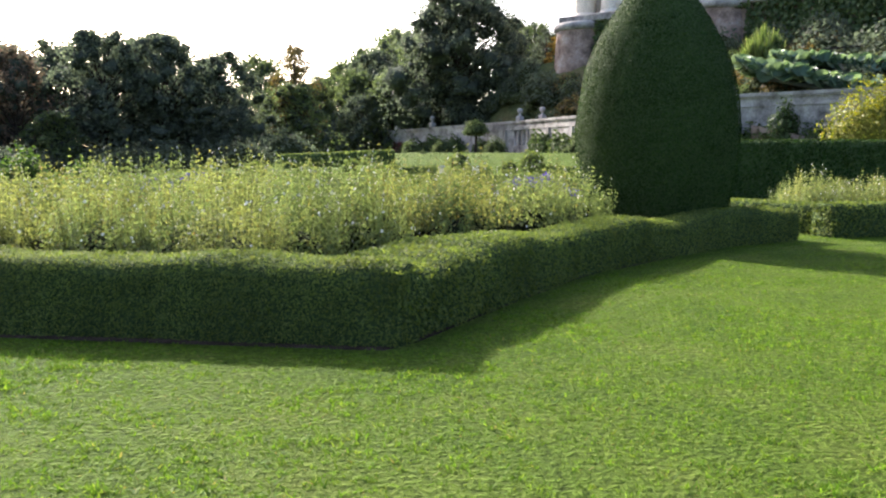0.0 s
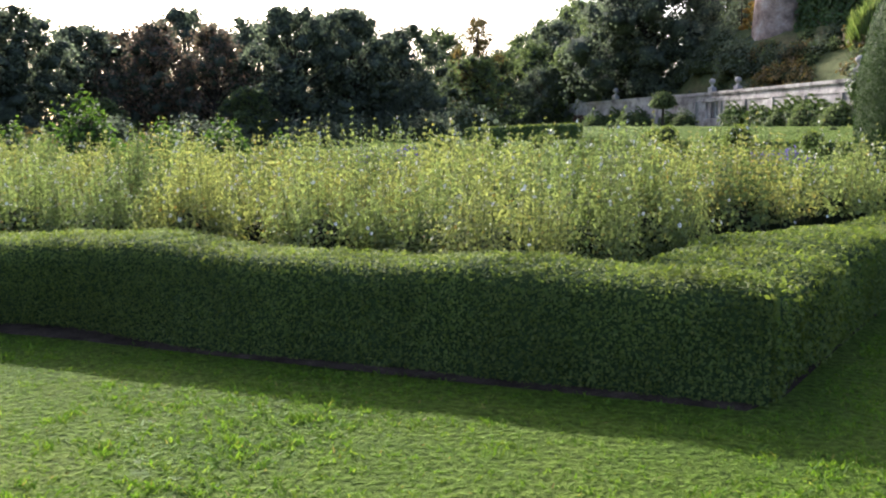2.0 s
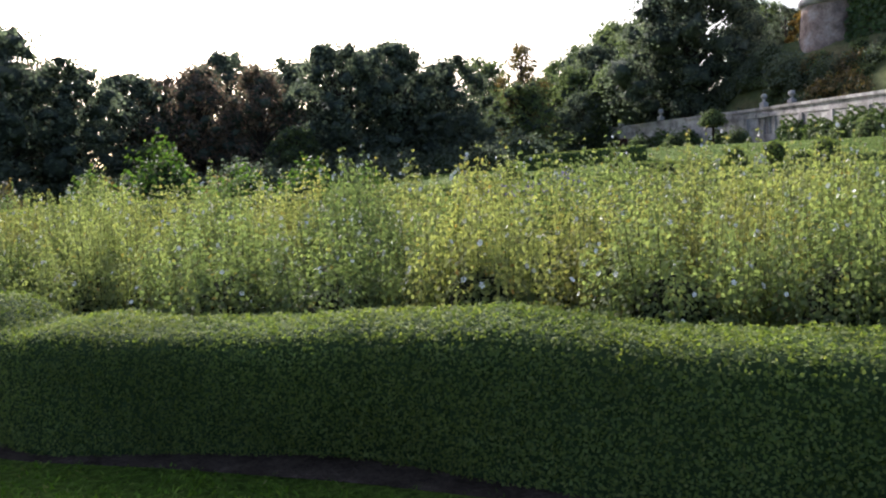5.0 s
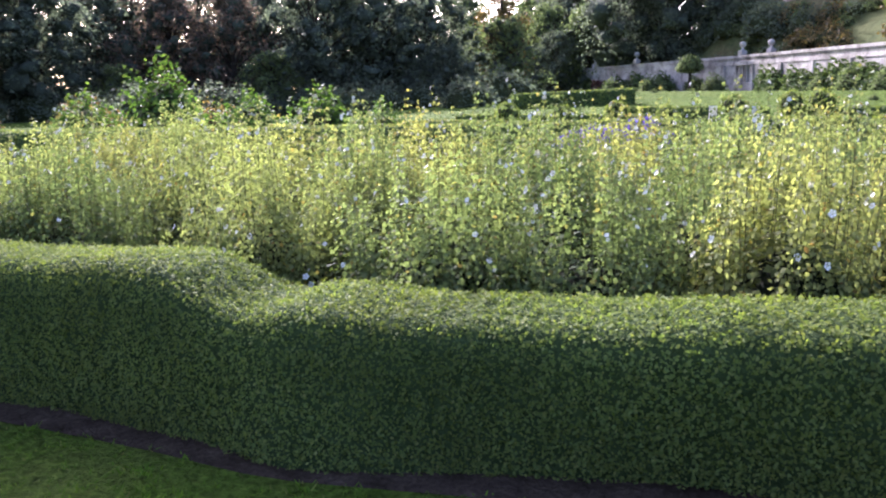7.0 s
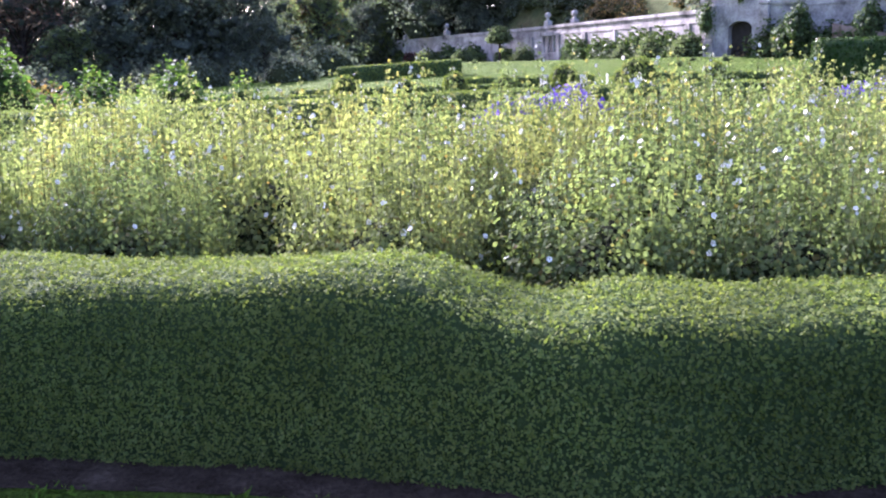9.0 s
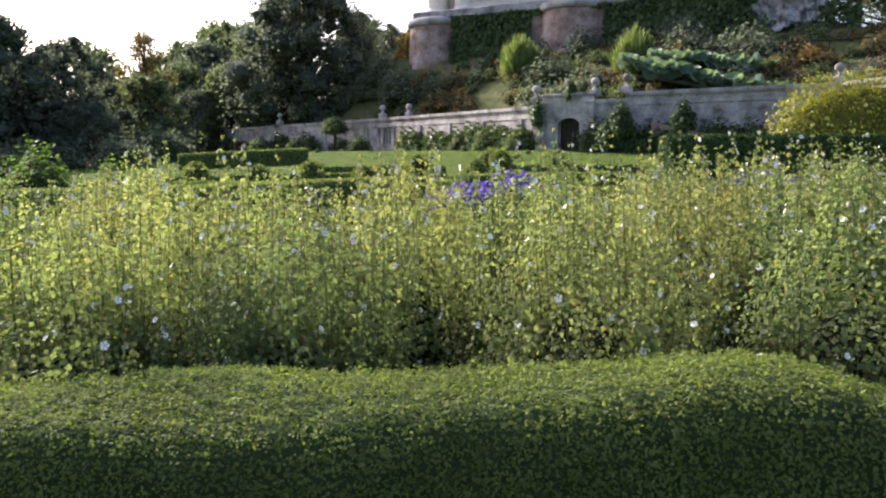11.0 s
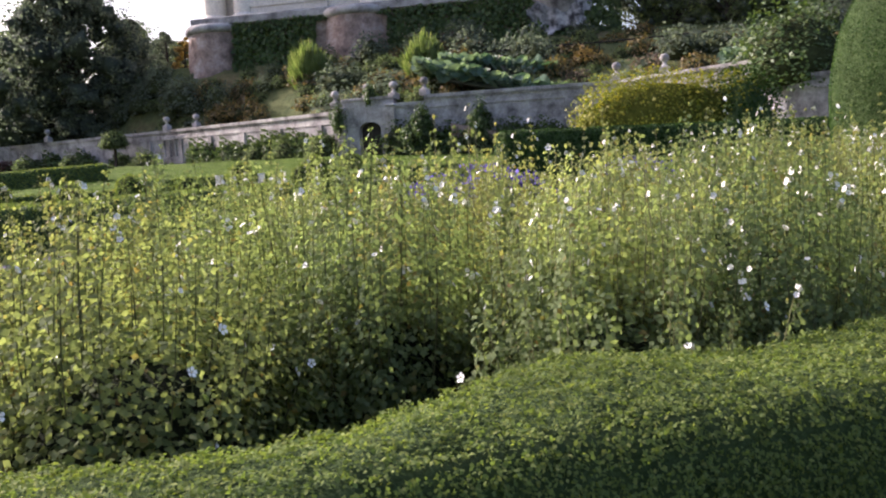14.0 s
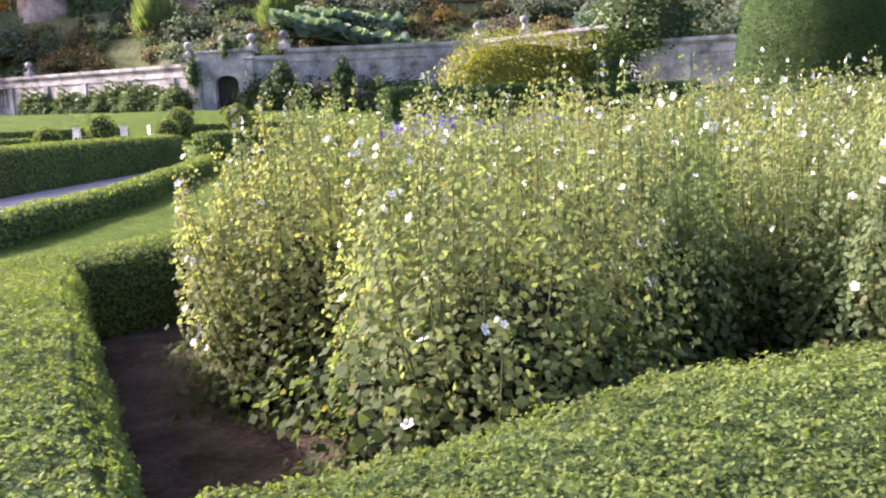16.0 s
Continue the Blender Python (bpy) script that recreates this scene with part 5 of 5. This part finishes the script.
# local frame: x along the front, y into the hill
part("retaining_wall", block("retaining_wall", (2, 0.6, -6), (CL_LEN - 5, 3, 8.0), REDSTONE), castle, "ivy-covered retaining wall")
part("terrace_edge", block("terrace_edge", (-0.8, -0.1, 8.003), (CL_LEN - 3, 4, 9.2), STONE, 0.15), castle)
for x, r, z, mat_ in ((2.0, 4.2, 7.0, REDSTONE), (23.3, 4.7, 7.6, REDSTONE), (CL_LEN - 5, 5.0, 8.0, STONE)):
    b = tapered_round("bastion", x, 3.0, r + 0.9 if mat_ is REDSTONE else 2.6, r, -7 if mat_ is REDSTONE else 3.5, z, mat_)
    part("bastion_coping", lathe("bastion_coping", [(r, z + 0.003), (r + 0.45, z + 0.2), (r + 0.45, z + 0.8), (r + 0.1, z + 1.2), (0.0, z + 1.2)], STONE, 26), b)


def facade(x0, x1, y, h0, h1, windows):
    """A front wall with real openings: (x, z, width, height) each get a reveal, pane and bars."""
    xs_ = sorted({x0, x1, *[v for w in windows for v in (w[0] - w[2] / 2, w[0] + w[2] / 2)]})
    zs_ = sorted({h0, h1, *[v for w in windows for v in (w[1], w[1] + w[3])]})
    bm_ = bmesh.new()
    for a, b in zip(xs_, xs_[1:]):
        for c, d in zip(zs_, zs_[1:]):
            mx, mz = (a + b) / 2, (c + d) / 2
            if any(abs(mx - w[0]) < w[2] / 2 and w[1] < mz < w[1] + w[3] for w in windows):
                continue
            q = [bm_.verts.new(v) for v in ((a, y, c), (b, y, c), (b, y, d), (a, y, d))]
            bm_.faces.new(q)
    bmesh.ops.remove_doubles(bm_, verts=bm_.verts, dist=0.001)
    geo = bmesh.ops.extrude_face_region(bm_, geom=list(bm_.faces))
    bmesh.ops.translate(bm_, verts=[v for v in geo["geom"] if isinstance(v, bmesh.types.BMVert)], vec=(0, 0.6, 0))
    bmesh.ops.recalc_face_normals(bm_, faces=bm_.faces)
    part("wall", done(bm_, "wall", HARL), castle)
    for wx, wz, ww, wh in windows:
        win = part("window", block("window", (wx - ww / 2, y + 0.35, wz), (wx + ww / 2, y + 0.4, wz + wh), GLASS), castle, "dark tall sash window")
        bm_ = bmesh.new()
        for a, b, c, d in ((-ww / 2, -ww / 2 + 0.1, 0, wh), (ww / 2 - 0.1, ww / 2, 0, wh), (-0.05, 0.05, 0, wh), (-ww / 2, ww / 2, wh * 0.5, wh * 0.5 + 0.1), (-ww / 2, ww / 2, wh - 0.1, wh)):
            box_into(bm_, (wx + a, y + 0.28, wz + c), (wx + b, y + 0.347, wz + d))
        part("window_frame", done(bm_, "window_frame", PAINT), win)
        part("window_sill", block("window_sill", (wx - ww / 2 - 0.15, y - 0.12, wz - 0.18), (wx + ww / 2 + 0.15, y + 0.2, wz - 0.004), HARL, 0.03), win)


front_windows = [(7.4, 12.6, 0.8, 2.0), (10.6, 12.8, 1.0, 2.3), (14.0, 13.0, 0.75, 2.3), (15.4, 13.0, 0.85, 2.3), (16.8, 13.0, 0.75, 2.3), (7.4, 17.4, 0.8, 2.6), (10.6, 17.6, 1.0, 2.6), (14.0, 18.6, 0.9, 2.6), (16.8, 18.6, 0.9, 2.6)]
facade(6.0, 18.4, 4.5, 8.5, 26.0, front_windows)
facade(18.4, 24.0, 5.2, 8.5, 26.0, [(20.6, 13.6, 0.9, 2.4), (22.9, 13.8, 0.6, 2.6), (20.6, 18.5, 0.9, 2.6)])
facade(25.5, CL_LEN - 2, 6.0, 8.5, 24.0, [(27.6 + k * 3.6, 12.4, 1.1, 2.2) for k in range(7)] + [(27.6 + k * 3.6, 17.6, 1.1, 2.6) for k in range(7)])
bm = bmesh.new()
box_into(bm, (0.1, 7.0, 8.5), (6.0, 22, 26))
box_into(bm, (6.003, 6.9, 8.6), (CL_LEN - 2.1, 22, 23.6))
part("main_block", done(bm, "main_block", HARL), castle)
for x, y, r, z1 in ((0.7, 5.5, 1.7, 27), (5.4, 4.8, 1.3, 27), (24.8, 5.6, 1.7, 27), (CL_LEN - 2, 7.5, 2.4, 25)):
    t = tapered_round("turret", x, y, r, r, 8.3, z1, HARL)
    part("turret_roof", lathe("turret_roof", [(r + 0.35, z1), (r * 0.5, z1 + 4), (0.02, z1 + 7)], SLATE, 20), t)
    part("turret_foot", lathe("turret_foot", [(r + 0.5, 8.3), (r + 0.5, 9.6), (r + 0.1, 10.3), (r + 0.02, 10.35)], HARL, 20), t)
oriel = part("oriel", lathe("oriel", [(0.05, 15.6), (1.2, 16.6), (1.5, 17.0), (1.5, 22), (0.05, 23)], HARL, 18), castle)
oriel.location = (15.3, 4.4, 0)
for z in (11.0, 16.2):
    part("string_course", block("string_course", (6.2, 4.3, z), (18.2, 4.497, z + 0.3), HARL, 0.04), castle)
part("string_course", block("string_course", (26.6, 5.8, 10.9), (CL_LEN - 4, 5.997, 11.2), HARL, 0.04), castle)
part("roof", block("roof", (5.5, 4.3, 26.003), (CL_LEN - 2, 22, 27.0), SLATE, 0.2), castle)
left_win = block("window", (-0.02, -0.4, 0), (0.04, 0.4, 1.8), GLASS)
for k in range(6):
    o = part("window", left_win, castle, "narrow dark window")
    o.location = (0.07, 9.0 + (k % 3) * 3.2, 12.2 + (k // 3) * 5.0)
slit = part("cellar_window", block("cellar_window", (35.6, 0.45, 2.2), (38.2, 0.597, 4.0), GLASS), castle, "dark cellar window in the ivy wall")
part("window_frame", block("window_frame", (36.8, 0.36, 2.2), (37.0, 0.447, 4.0), PAINT), slit)
# shrubs crowding the feet of the bastions
for k in range(26):
    lx, ly = -3.0 + k * 1.75, -5.0 + 1.2 * math.sin(k * 2.3)
    px, py = CASTLE_A[0] + (lx * cdir.x - ly * cdir.y) / CL_LEN, CASTLE_A[1] + (lx * cdir.y + ly * cdir.x) / CL_LEN
    put_copy(protos[("mid", "dark", "mid", "brown")[k % 4]], px, py, k * 71, 0.85 + 0.25 * math.sin(k * 1.9), z=land(px, py) - 0.3, tall=1.25)
# ivy over the retaining wall, with pale bare rock left open at the ends
iv = thing("ivy_cover", "thick dark ivy covering the castle's retaining wall", "ivy", at=pose(CASTLE_A[0], CASTLE_A[1], CZ, 0, 0, CANG))
n = 22000
ip = np.stack([rng.uniform(5.5, CL_LEN + 3, n), rng.uniform(-0.5, 0.5, n), rng.uniform(-4, 8.2, n)], 1)
bare = ((np.abs(ip[:, 0] - 23.0) < 5.2) & (ip[:, 2] < 7.4)) | (np.hypot((ip[:, 0] - 51.8) / 3.6, (ip[:, 2] - 6.0) / 3.0) < 0.9) | ((np.abs(ip[:, 0] - 36.9) < 1.5) & (ip[:, 2] > 2.0) & (ip[:, 2] < 4.2))
ip = ip[~bare]
ip[:, 1] += 0.25 - 0.12 * (8 - ip[:, 2])
part("leaves", quads("leaves", leaves_at(ip, np.repeat([[0, -1.0, 0.35]], len(ip), 0), 0.55, 0.6, 0.8), GREENS["ivy"]), iv, kind="stuff")
rock = thing("rock_outcrop", "pale streaked rock face below the terrace end", "rock", at=pose(CASTLE_A[0], CASTLE_A[1], CZ, 0, 0, CANG))
bm = bmesh.new()
bmesh.ops.create_grid(bm, x_segments=34, y_segments=28, size=1)
bmesh.ops.delete(bm, geom=[v for v in bm.verts if math.hypot(v.co.x * 1.0 - 0.25 * v.co.y, v.co.y * 0.95 - 0.3) + 0.45 * noise.noise(Vector((v.co.x * 2.2, v.co.y * 2.2, 5))) > 0.95], context="VERTS")
for v in bm.verts:
    x, z = 51.5 + v.co.x * 4.4, 5.0 + v.co.y * 3.6
    v.co = Vector((x, 0.1 - 0.12 * (8 - z) + 0.7 * noise.noise(Vector((x * 0.6, z * 0.35, 1))) - 0.5, z))
part("face", done(bm, "face", ROCK), rock)
